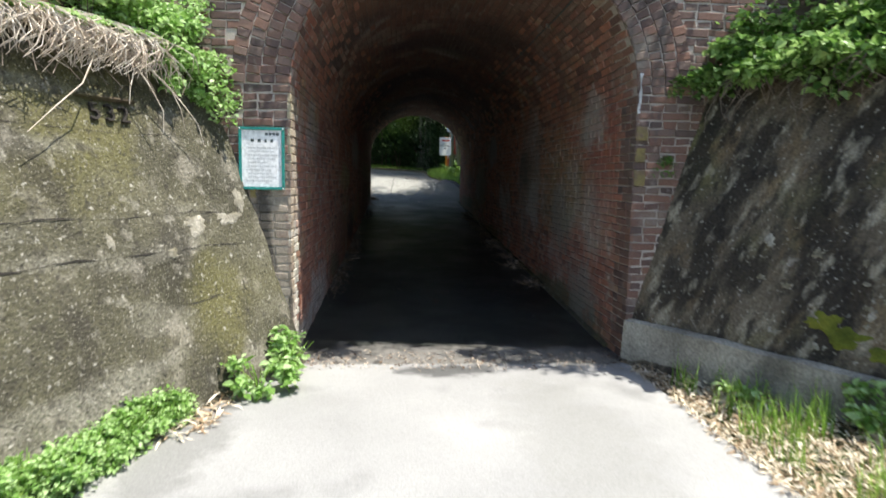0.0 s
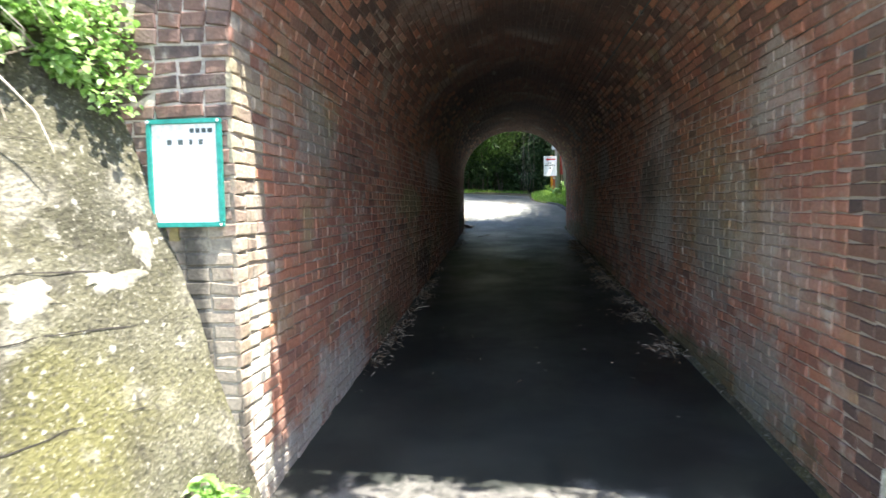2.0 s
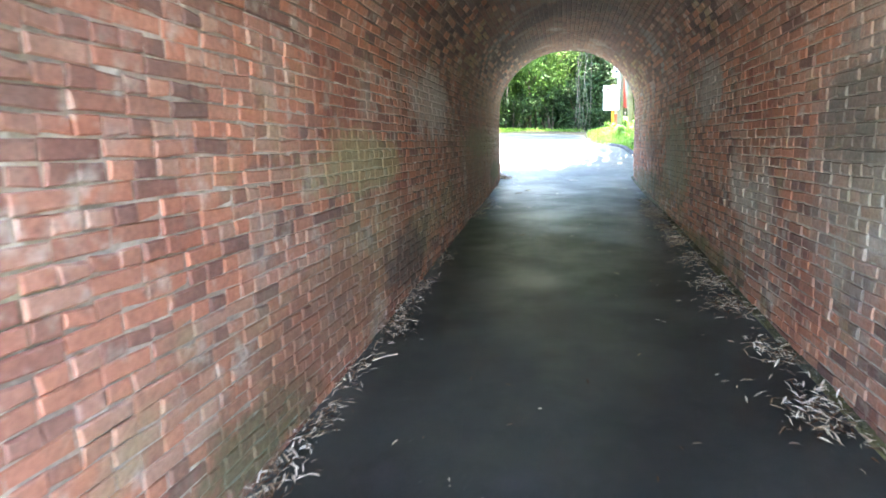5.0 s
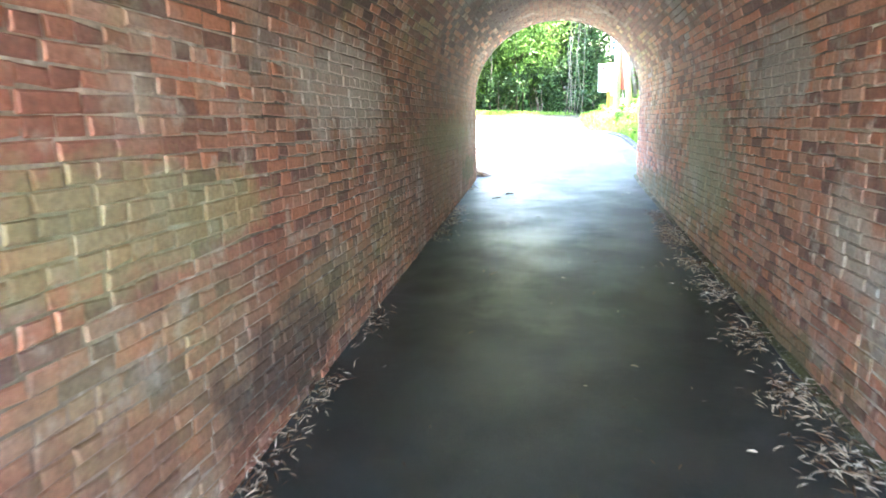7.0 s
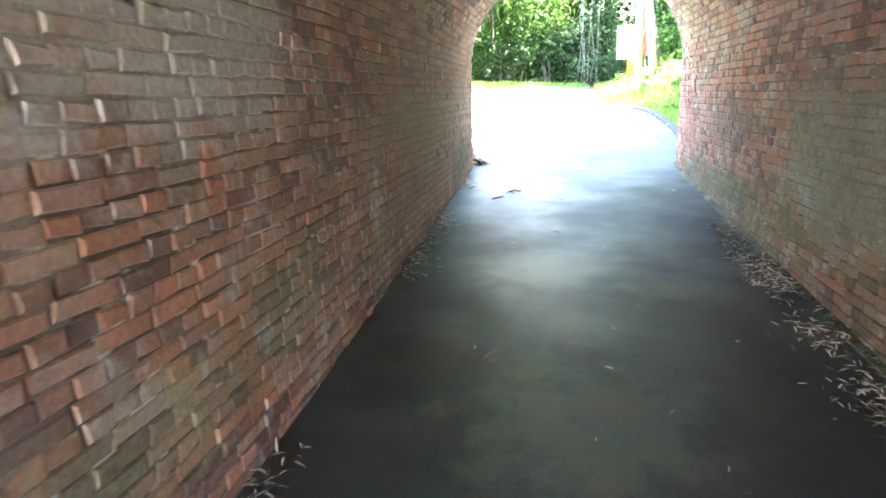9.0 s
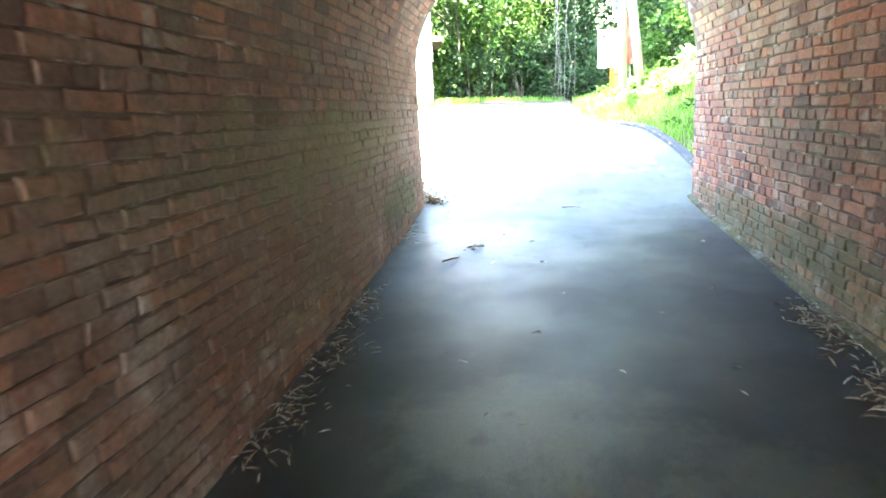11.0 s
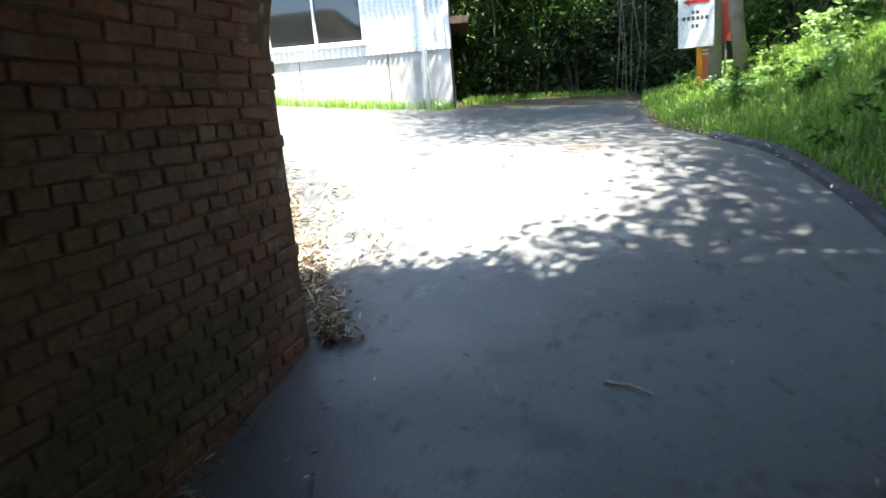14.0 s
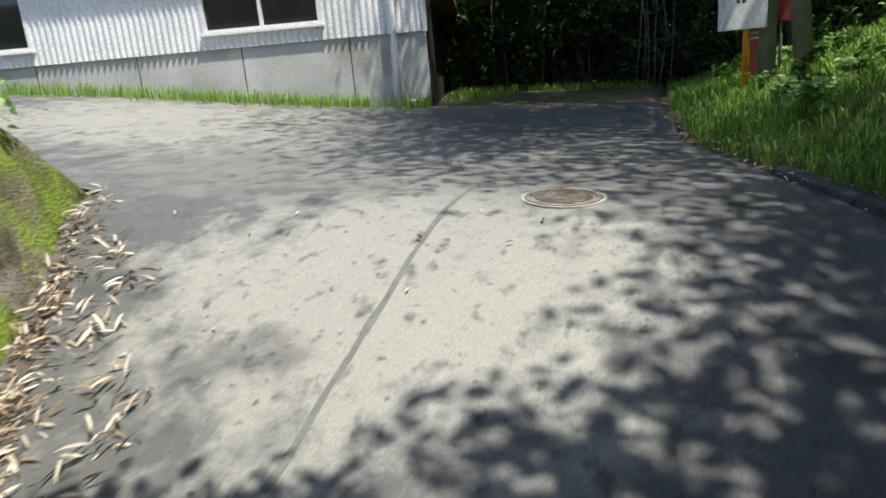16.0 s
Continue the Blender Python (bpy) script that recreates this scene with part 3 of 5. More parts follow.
def lay(wall, places, mat, single, name="brick"):
    """Lay bricks (kind, matrix 4x4) on a wall; those for which single(place) holds, up to 300, are pieces of their own."""
    meshes = {}
    verts, count, joined = [], 0, 0
    for key, m in places:
        i = int(rng.integers(10))
        if count < 300 and single(m):
            if (key, i) not in meshes:
                meshes[key, i] = brick_mesh(key, i, mat)
            ob = new(name, meshes[key, i])
            ob.parent = wall
            ob.matrix_basis = Matrix(m.tolist())
            count += 1
        else:
            v = SHAPES[key][i]
            verts.append(v @ m[:3, :3].T + m[:3, 3])
            joined += 1
    if joined:
        v = np.concatenate(verts)
        f = (BRICK_FACES[None] + 12 * np.arange(joined)[:, None, None]).reshape(-1, 4)
        me = bpy.data.meshes.new("brickwork")
        me.from_pydata(v.tolist(), [], f.tolist())
        me.materials.append(mat)
        ob = new("brickwork", me)
        ob.parent = wall
        tagged(ob, kind="stuff")


def frame_at(p, u, v, w, tilt=0.0085):
    m = np.eye(4)
    m[:3, 0], m[:3, 1], m[:3, 2], m[:3, 3] = u, v, w, p
    r = np.array(Euler(rng.normal(0, tilt, 3)).to_matrix())
    m[:3, :3] = m[:3, :3] @ r
    return m


def bond(length, z0, z1, closers=True):
    """English bond: (kind, along, up) over a face of that length."""
    out = []
    for c in range(int((z1 - z0) / COURSE)):
        z = z0 + (c + 0.5) * COURSE
        key, step = ("long", LONG + JOINT) if c % 2 else ("short", SHORT + JOINT)
        a = 0.0
        if c % 4 == 3:
            out.append(("short", SHORT / 2, z))
            a = SHORT + JOINT
        while a + step - JOINT < length:
            out.append((key, a + step / 2 - JOINT / 2 + float(rng.normal(0, 0.0015)), z))
            a += step
        if length - a > SHORT:
            out.append(("short", length - SHORT / 2, z))
    return out


def uneven(y, z):
    return 0.002 * noise.noise((y * 1.3, z * 1.3, 3)) + 0.003 * float(np.clip(rng.normal(), -2, 2))


def side_bricks(x, sign):
    out = []
    for key, a, z in bond(Y1 - Y0 - 0.01, -0.05, SPRING):
        y = Y0 + 0.005 + a
        if z < height(x, y) - 0.04:
            continue
        out.append((key, frame_at((x + sign * uneven(y, z), y, z), (0, -sign, 0) if sign > 0 else (0, 1, 0), (0, 0, 1), (sign, 0, 0))))
    return out


SIDES = {1: side_bricks(XL, 1), -1: side_bricks(XR, -1)}
QUOIN = 0.36
in_mouth = lambda q: q[1][1, 3] < Y0 + QUOIN
lay(wall_left, [q for q in SIDES[1] if not in_mouth(q)], BRICK, lambda m: 7.3 < m[1, 3] < 9.9 and 0.9 < m[2, 3] < 1.9)
lay(wall_right, [q for q in SIDES[-1] if not in_mouth(q)], BRICK, lambda m: 11.0 < m[1, 3] < 13.6 and 0.9 < m[2, 3] < 1.9)

# vault: one mesh of shell and bricks
shell_v, shell_f = [], []
NV = 28
for y in (Y0 + 0.49, Y1 - 0.49):
    for r in (RECESS, 0.5):
        for i in range(NV + 1):
            x, z = arch(math.pi * i / NV, RX + r, RISE + r)
            shell_v.append((x, y, z))
W_ = NV + 1
for i in range(NV):
    shell_f += [(i, i + 1, 2 * W_ + i + 1, 2 * W_ + i), (W_ + i, 3 * W_ + i, 3 * W_ + i + 1, W_ + i + 1)]
shell_v, shell_f = list(shell_v), list(shell_f)
shell_idx = [0] * len(shell_f)
a = 0.0
row = 0
while a < math.pi - 0.02:
    x, z = arch(a)
    t = np.array((RX * math.sin(a), 0, RISE * math.cos(a)))
    da = COURSE / np.linalg.norm(t)
    am = a + da / 2
    x, z = arch(am)
    t = np.array((RX * math.sin(am), 0, RISE * math.cos(am)))
    t /= np.linalg.norm(t)
    w = np.array((t[2], 0, -t[0]))
    y = Y0 + 0.01 + (0.11 if row % 2 else 0) + rng.uniform(0, 0.02)
    while y + LONG < Y1:
        m = frame_at(np.array((x, y + LONG / 2, z)) + w * uneven(y, a * 1.5), (0, 1, 0), t, -np.cross(t, (0, 1, 0)), 0.004)
        if np.dot(m[:3, 2], w) < 0:
            m[:3, 0] *= -1
            m[:3, 2] *= -1
        k = len(shell_v)
        v = SHAPES["long"][int(rng.integers(10))] @ m[:3, :3].T + m[:3, 3]
        shell_v.extend(v.tolist())
        shell_f.extend((BRICK_FACES + k).tolist())
        # nearer the crown, more bricks take the darker material
        dark_share = min(1.0, max(0.0, (min(a, math.pi - a) - 0.1) / 0.9))
        shell_idx.extend([1 if rng.random() < dark_share else 2] * 9)
        y += LONG + JOINT
    a += da
    row += 1
ceiling = tagged(mesh_object("ceiling", shell_v, shell_f, None, mats=[VAULT_MORTAR, VAULT, BRICK], index=shell_idx), "red brick barrel vault of the tunnel, darker towards the crown", "ceiling", kind="structure")

# portal face: four arch rings and bonded brick beside them
ring_places, face_places = [], []
for r in range(4):
    rad = 0.065 + r * 0.122
    rx, rz = RX + rad, RISE + rad
    length = math.pi * (rx + rz) / 2
    n = int(length / 0.076)
    for i in range(n):
        a = math.pi * (i + 0.5) / n
        x, z = arch(a, rx, rz)
        d = np.array((-rz * math.cos(a), 0, rx * math.sin(a)))
        d /= np.linalg.norm(d)
        t = np.array((d[2], 0, -d[0]))
        ring_places.append(("ring", frame_at((x, Y0 + uneven(x, z), z), d, -t, (0, -1, 0))))
for key, a, z in bond(6.3, -0.05, 5.1):
    x = -2.55 + a
    half = LONG / 2 if key == "long" else SHORT / 2
    cut = 1.0
    if z < SPRING:
        if x + half > XL and x - half < XR:
            a0, a1 = (x - half, XL - 0.002) if x < CX else (XR + 0.002, x + half)
            if a1 - a0 < 0.025:
                continue
            cut, x = (a1 - a0) / (2 * half), (a0 + a1) / 2
    elif (abs(x - CX) / (RX + 0.46)) ** 2 + ((z - SPRING) / (RISE + 0.46)) ** 2 < 1.0:
        continue
    face_places.append((key, frame_at((x, Y0 + 0.004 + uneven(x, z), z), (cut, 0, 0), (0, 0, 1), (0, -1, 0), 0.006)))
lay(wall_front, [q for q in SIDES[1] if in_mouth(q)], JAMB_BRICK, lambda m: False)
lay(wall_front, [q for q in SIDES[-1] if in_mouth(q)], FACE_BRICK, lambda m: False)
lay(wall_front, face_places, FACE_BRICK, lambda m: (-1.8 < m[0, 3] < -0.9 or 2.1 < m[0, 3] < 2.9) and 0.2 < m[2, 3] < 2.6)
arch_front = tagged(part("arch_trim", box(CX - 0.2, Y0 + 0.06, SPRING + RISE + 0.1, CX + 0.2, Y0 + 0.1, SPRING + RISE + 0.3), MORTAR),
                    "four rings of dark brick voussoirs round the tunnel mouth", "arch", kind="structure")
lay(arch_front, ring_places, FACE_BRICK, lambda m: True, "voussoir")

# ---- retaining walls ----
def wing(name, f, ys, zs, mat, label, thick=1.0, sign=-1, rough=0.02, seed=0, top=None):
    """A battered concrete wall: f(y, z) gives the face."""
    verts, faces = [], []
    for y in ys:
        for z in zs:
            if top:
                z = zs[0] + (z - zs[0]) * (top(y) - zs[0]) / (zs[-1] - zs[0])
            d = rough * noise.noise((y * 2, z * 2, seed)) + 0.4 * rough * noise.noise((y * 9, z * 9, seed))
            verts.append((f(y, z) + d, y, z))
    n = len(zs)
    for j in range(len(ys) - 1):
        for i in range(n - 1):
            k = j * n + i
            faces.append((k, k + 1, k + n + 1, k + n))
    k0 = len(verts)
    for y in ys:
        zt = top(y) if top else zs[-1]
        verts += [(f(y, zt) + sign * thick, y, zt), (f(y, zs[0]) + sign * thick * 1.6, y, zs[0])]
    for j in range(len(ys) - 1):
        a, b = j * n + n - 1, (j + 1) * n + n - 1
        faces += [(a, k0 + 2 * j, k0 + 2 * j + 2, b), (k0 + 2 * j, k0 + 2 * j + 1, k0 + 2 * j + 3, k0 + 2 * j + 2)]
    return tagged(mesh_object(name, verts, faces, mat, smooth=True), label, "retaining wall", kind="structure")


def exit_top(y):
    return float(np.interp(y, [21.7, 22.8, 23.8, 25.2], [3.6, 3.3, 2.75, 1.75]))


wall_west = wing("wall_west", left_wing, lin(Y0 + 0.0055, -8, 120), lin(-0.3, 2.62, 40), CONCRETE, "battered grey concrete retaining wall with lichen and cracks", rough=0.03)
wall_east = wing("wall_east", right_wing, lin(Y0 + 0.0055, -8, 120), lin(-0.3, 2.62, 40), DARK_CONCRETE, "dark stained concrete retaining wall with painted sun streaks and white lichen", sign=1, rough=0.03, seed=3)
wall_north = wing("wall_north", exit_wing, lin(Y1 - 0.0055, 25.2, 50), lin(0.5, 3.3, 36), MOSSY, "battered concrete retaining wall covered in bright moss, with painted shade streaks", rough=0.03, seed=7, top=exit_top)


def crack(f, sign, y0, y1, z, w, label):
    vs, fs = [], []
    n = 90
    for i in range(n + 1):
        y = y0 + (y1 - y0) * i / n
        zz = z + 0.03 * noise.noise((y * 2.2, z, 0)) + 0.012 * noise.noise((y * 9, z, 4))
        k = max(0.0008, w * (0.8 + 2.2 * noise.noise((y * 5, z, 7))))
        for q in (-k, k):
            vs.append((f(y, zz + q) + 0.03 * noise.noise((y * 2, (zz + q) * 2, 0)) + 0.012 * noise.noise((y * 9, (zz + q) * 9, 0)) - sign * 0.006, y, zz + q))
        if i:
            fs.append((2 * i - 2, 2 * i - 1, 2 * i + 1, 2 * i))
    tagged(mesh_object("crack", vs, fs, CRACK), label, "crack", kind="structure")


CRACK = material("crack_shade", [(0.02, 0.018, 0.014), (0.04, 0.035, 0.03)], 5.0, 0.95, 0, 40)
crack(left_wing, -1, 6.2, 3.0, 1.1, 0.003, "dark horizontal crack across the concrete wall")
crack(left_wing, -1, 6.1, 3.4, 1.36, 0.0022, "thin horizontal crack across the concrete wall")
crack(left_wing, -1, 6.0, 2.8, 1.92, 0.0016, "fine board mark across the concrete wall")
crack(left_wing, -1, 5.9, 5.2, 0.72, 0.002, "fine crack in the concrete wall")


def daub(f, sign, y, z, ry, rz, mat, label, seed, name="plaster_patch", category="plaster patch"):
    """A thin uneven patch lying on a battered wall."""
    vs, fs = [], []
    n = 36
    surf = lambda yy, zz: f(yy, zz) + (0.03 * noise.noise((yy * 2, zz * 2, 0)) + 0.012 * noise.noise((yy * 9, zz * 9, 0)) if sign < 0 else 0.03 * noise.noise((yy * 2, zz * 2, 3)) + 0.012 * noise.noise((yy * 9, zz * 9, 3)))
    for ring in range(5):
        for k in range(n):
            a = 2 * math.pi * k / n
            q = ring / 4 * (0.75 + 0.55 * noise.noise((math.cos(a) * 1.6, math.sin(a) * 1.6, seed)) + 0.25 * noise.noise((math.cos(a) * 5, math.sin(a) * 5, seed)))
            yy, zz = y + ry * q * math.cos(a), z + rz * q * math.sin(a)
            vs.append((surf(yy, zz) - sign * (0.008 if ring < 4 else -0.004), yy, zz))
    for ring in range(4):
        for k in range(n):
            a, b = ring * n + k, ring * n + (k + 1) % n
            fs.append((a, b, b + n, a + n))
    tagged(mesh_object(name, vs, fs, mat, smooth=True), label, category, kind="structure")


CHALK = material("pale_plaster", [(0.13, 0.12, 0.085), (0.24, 0.225, 0.175), (0.38, 0.36, 0.3)], 7.0, 0.95, 0.8, 48, grain=0.4, stain=[((0.15, 0.135, 0.09), 9.0, 0.5, 3.0, 0.9)])
MOSS_CUSHION = material("moss_cushion", [(0.06, 0.08, 0.01), (0.13, 0.15, 0.02), (0.2, 0.2, 0.03)], 6.0, 0.95, 0.9, 70, bumpdist=0.02)
for i, (y, z, ry, rz) in enumerate(((5.62, 1.27, 0.16, 0.09), (5.95, 1.3, 0.16, 0.08), (6.12, 1.45, 0.06, 0.12), (5.35, 1.08, 0.05, 0.05), (4.95, 1.2, 0.03, 0.08))):
    daub(left_wing, -1, y, z, ry, rz, CHALK, "pale lime plaster patch on the concrete wall", 10 + i)
for i in range(34):
    y, z = random.uniform(3.4, 5.6), random.uniform(0.5, 1.25)
    daub(right_wing, 1, y, z, random.uniform(0.015, 0.05), random.uniform(0.015, 0.05), CHALK, "white lichen spot on the stained wall", 40 + i, "lichen", "lichen")
daub(right_wing, 1, 4.35, 0.72, 0.22, 0.3, CHALK, "large pale patch on the stained wall", 90, "lichen", "lichen")
for i, (y, z) in enumerate(((4.75, 0.62), (4.5, 0.56), (4.9, 0.7))):
    daub(right_wing, 1, y, z, 0.15, 0.09, MOSS_CUSHION, "yellow-green moss cushion on the stained wall", 95 + i, "moss", "moss")

# ---- embankment ----
def bank(name, rows, label):
    """A slope from rows of points, each row alike in length."""
    n = len(rows[0])
    verts = [p for r in rows for p in r]
    faces = [(j * n + i, j * n + i + 1, (j + 1) * n + i + 1, (j + 1) * n + i) for j in range(len(rows) - 1) for i in range(n - 1)]
    return tagged(mesh_object(name, verts, faces, SOIL, smooth=True), label, "embankment", kind="structure")


def lump(x, y, k=0.25):
    return k * noise.noise((x * 0.4, y * 0.4, 5)) + 0.3 * k * noise.noise((x * 1.7, y * 1.7, 8))


OUT = [0, 0.4, 0.9, 1.6, 2.5, 4, 6, 10, 16, 30]
bank("embankment_top", [[(x, y, 4.9 + lump(x, y) + 0.6 * min(1, (y - 6.4) / 1.5) - 0.65 * max(0, (y - 20.0) / 1.6)) for x in lin(-40, 40, 60)] for y in lin(6.4, 21.6, 20)], "overgrown earth top of the railway embankment")
bank("embankment_west", [[(left_wing(y, 2.6) - 0.15 - d, y, 2.6 + min(2.9, 1.1 * d) + lump(d, y)) for d in OUT] for y in lin(6.75, -8, 40)], "leafy earth slope above the retaining wall")
bank("embankment_east", [[(right_wing(y, 2.6) + 0.15 + d, y, 2.6 + min(2.9, 1.1 * d) + lump(d, y)) for d in OUT] for y in lin(6.75, -8, 40)], "leafy earth slope above the retaining wall")
bank("embankment_north", [[(exit_wing(y, exit_top(y)) - 0.1 - d, y, exit_top(y) - 0.03 + min(2.2, 0.9 * d) * max(0, min(1, (25 - y) / 2.5)) - (0.15 * d if y > 24.5 else 0) + lump(d, y) * min(1, d)) for d in OUT] for y in lin(21.2, 25.2, 24)], "leafy earth slope above the mossy wall")
bank("embankment_south", [[(3.3 + d, y, height(3.3 + d, y) - 0.05 + max(0, 23.4 - y) * 2.4 * min(1, d / 0.5)) for d in [0, 0.5, 1, 2, 4, 8, 16, 30]] for y in lin(21.5, 23.6, 12)], "grassy earth slope beside the far mouth")

# ---- white shed beyond the tunnel ----
SHED = Matrix.Translation((-2.2, 31.3, 0)) @ Matrix.Rotation(math.atan2(-0.213, -0.977) - math.pi, 4, "Z")
# local axes: x along the front (negative to the far left), y into the shed
G0, FND, CLAD = 1.7, 3.40, 6.0
shed = thing("shed", "white corrugated metal shed on a concrete foundation", "building")
part("foundation", box(-12, 0.0, G0 - 0.3, 0, 5, FND, 0.01, SHED), BLOCK, shed, "grey block foundation with a weathered face")
WIN = [(-3.62, -1.66), (-8.5, -6.6)]
SILL, HEAD = 3.63, 4.75


def cladding(x0, x1, z0, z1):
    n = max(2, int((x1 - x0) / 0.022))
    vs, fs = [], []
    for i in range(n + 1):
        x = x0 + (x1 - x0) * i / n
        y = -0.035 - 0.017 * math.cos(2 * math.pi * x / 0.11)
        for z in (z0, z1):
            vs.append(SHED @ Vector((x, y, z)))
    for i in range(n):
        fs.append((2 * i, 2 * i + 2, 2 * i + 3, 2 * i + 1))
    return vs, fs


edges = [0.02, WIN[0][1], WIN[0][0], WIN[1][1], WIN[1][0], -12.0]
for i in range(5):
    spans = [(FND - 0.02, CLAD)] if i % 2 == 0 else [(FND - 0.02, SILL), (HEAD, CLAD)]
    for z0, z1 in spans:
        vs, fs = cladding(edges[i + 1], edges[i], z0, z1)
        mesh_object("cladding", vs, fs, WHITE_METAL, shed, smooth=True)
part("wall", box(-12, 4.9, FND, 0, 5, CLAD, 0, SHED), WHITE_METAL, shed)
part("wall", box(-0.06, 0.0, FND, 0.0, 4.9, CLAD, 0, SHED), WHITE_METAL, shed)
part("siding", box(0.003, 0.1, G0 + 0.5, 0.03, 5, CLAD, 0.004, SHED), SIDING, shed, "dark boarded side wall")
part("wall", box(-12, 0.0, FND, -11.94, 4.9, CLAD, 0, SHED), WHITE_METAL, shed)
part("roof", box(-12.4, -0.5, CLAD, 0.5, 5.4, CLAD + 0.12, 0.02, SHED), ROOF, shed, "brown eave and roof")
part("corner_trim", box(-0.05, -0.055, FND - 0.03, 0.03, -0.02, CLAD, 0.004, SHED), WHITE, shed)
for x0, x1 in WIN:
    w = part("window", box(x0, 0.03, SILL, x1, 0.045, HEAD, 0, SHED), GLASS, shed, "dark sliding window pane reflecting trees")
    for a, b, c, d in ((x0, SILL, x1, SILL + 0.05), (x0, HEAD - 0.05, x1, HEAD), (x0, SILL + 0.05, x0 + 0.05, HEAD - 0.05), (x1 - 0.05, SILL + 0.05, x1, HEAD - 0.05), ((x0 + x1) / 2 - 0.025, SILL + 0.05, (x0 + x1) / 2 + 0.025, HEAD - 0.05)):
        part("frame", box(a, -0.05, b, c, 0.03, d, 0.004, SHED), WHITE, w)
    part("sill", box(x0 - 0.05, -0.09, SILL - 0.05, x1 + 0.05, 0.0, SILL - 0.002, 0.006, SHED), WHITE, w)
part("lean_to_roof", box(0.0, 0.9, 3.95, 0.42, 4.2, 4.1, 0.01, SHED), ROOF, shed, "dark brown lean-to eave")
for k in range(6):
    part("joint", box(-1.25 - 1.8 * k, -0.003, G0 + 0.4, -1.235 - 1.8 * k, 0.004, FND - 0.03, 0, SHED), DARK, shed, "dark joint between foundation panels")
part("downpipe", tube([SHED @ Vector((-0.5, -0.13, z)) for z in (G0 + 0.42, 3, 4, CLAD)], 0.048, 12), WHITE, shed, "white plastic downpipe", True)

# ---- plants ----
def leaf_mesh(points, size, up=0.5, aspect=0.55, fold=0.25, droop=0.0, seed=1):
    """Folded leaves, one at each point; returns verts and faces."""
    r = np.random.default_rng(seed)
    p = np.asarray(points, float)
    n = len(p)
    s = size * r.uniform(0.55, 1.25, n)
    nrm = r.normal(0, 1, (n, 3))
    nrm[:, 2] = np.abs(nrm[:, 2]) + up
    nrm /= np.linalg.norm(nrm, axis=1)[:, None]
    d = r.normal(0, 1, (n, 3))
    d[:, 2] -= droop
    d -= nrm * (d * nrm).sum(1)[:, None]
    d /= np.linalg.norm(d, axis=1)[:, None]
    c = np.cross(nrm, d)
    k = (s * aspect / 2)[:, None]
    L = s[:, None]
    f = nrm * (s * fold * aspect)[:, None]
    base, tip = p, p + d * L - nrm * L * 0.08
    mid1, mid2 = p + d * L * 0.35 , p + d * L * 0.7
    v = np.stack([base, mid1 - c * k + f, mid2 - c * k * 0.75 + f * 0.7, tip, mid2 + c * k * 0.75 + f * 0.7, mid1 + c * k + f, mid1, mid2], 1).reshape(-1, 3)
    q = np.array([(0, 6, 1, 1), (1, 6, 7, 2), (2, 7, 3, 3), (0, 5, 6, 6), (6, 5, 4, 7), (7, 4, 3, 3)])
    tri = [(0, 6, 1), (2, 7, 3), (0, 5, 6), (7, 4, 3)]
    quad = [(1, 6, 7, 2), (6, 5, 4, 7)]
    faces = []
    for i in range(n):
        o = 8 * i
        faces += [tuple(o + j for j in t) for t in tri]
        faces += [tuple(o + j for j in t) for t in quad]
    return v.tolist(), faces


def foliage(name, points, size, mat, parent, label="", **kw):
    v, f = leaf_mesh(points, size, **kw)
    return mesh_object(name, v, f, mat, parent, label)


def cloud(n, centre, radius, seed, shell=0.6):
    """Points in a lumpy ellipsoid, gathered into clumps."""
    r = np.random.default_rng(seed)
    k = max(4, n // 110)
    c = r.normal(0, 1, (k, 3))
    c /= np.linalg.norm(c, axis=1)[:, None]
    c *= (shell + (1 - shell) * r.random((k, 1))) * r.uniform(0.75, 1.15, (k, 1))
    p = c[r.integers(k, size=n)] + r.normal(0, 0.17, (n, 3))
    return p * np.array(radius) + np.array(centre)


def blades(name, spots, tall, mat, parent=None, label="", seed=2, width=0.008, lean=0.5):
    r = np.random.default_rng(seed)
    n = len(spots)
    p = np.asarray(spots, float)
    h = tall * r.uniform(0.5, 1.25, n)
    a = r.uniform(0, 6.28, n)
    d = np.stack([np.cos(a), np.sin(a), np.zeros(n)], 1)
    c = np.stack([-np.sin(a), np.cos(a), np.zeros(n)], 1) * (width / 2)
    b = r.uniform(0.1, 1, n) * lean
    z = np.array((0, 0, 1.0))
    m = p + d * (b * h * 0.3)[:, None] + z * (h * 0.55)[:, None]
    t = p + d * (b * h)[:, None] + z * (h * (1 - 0.35 * b))[:, None]
    v = np.stack([p - c, p + c, m + c * 0.8, m - c * 0.8, t], 1).reshape(-1, 3)
    faces = []
    for i in range(n):
        o = 5 * i
        faces += [(o, o + 1, o + 2, o + 3), (o + 3, o + 2, o + 4)]
    return mesh_object(name, v.tolist(), faces, mat, parent, label)


def scatter(n, x0, x1, y0, y1, seed, keep=lambda x, y: True):
    r = np.random.default_rng(seed)
    out = []
    while len(out) < n:
        x, y = r.uniform(x0, x1), r.uniform(y0, y1)
        if keep(x, y):
            out.append((x, y, height(x, y) - 0.02))
    return out


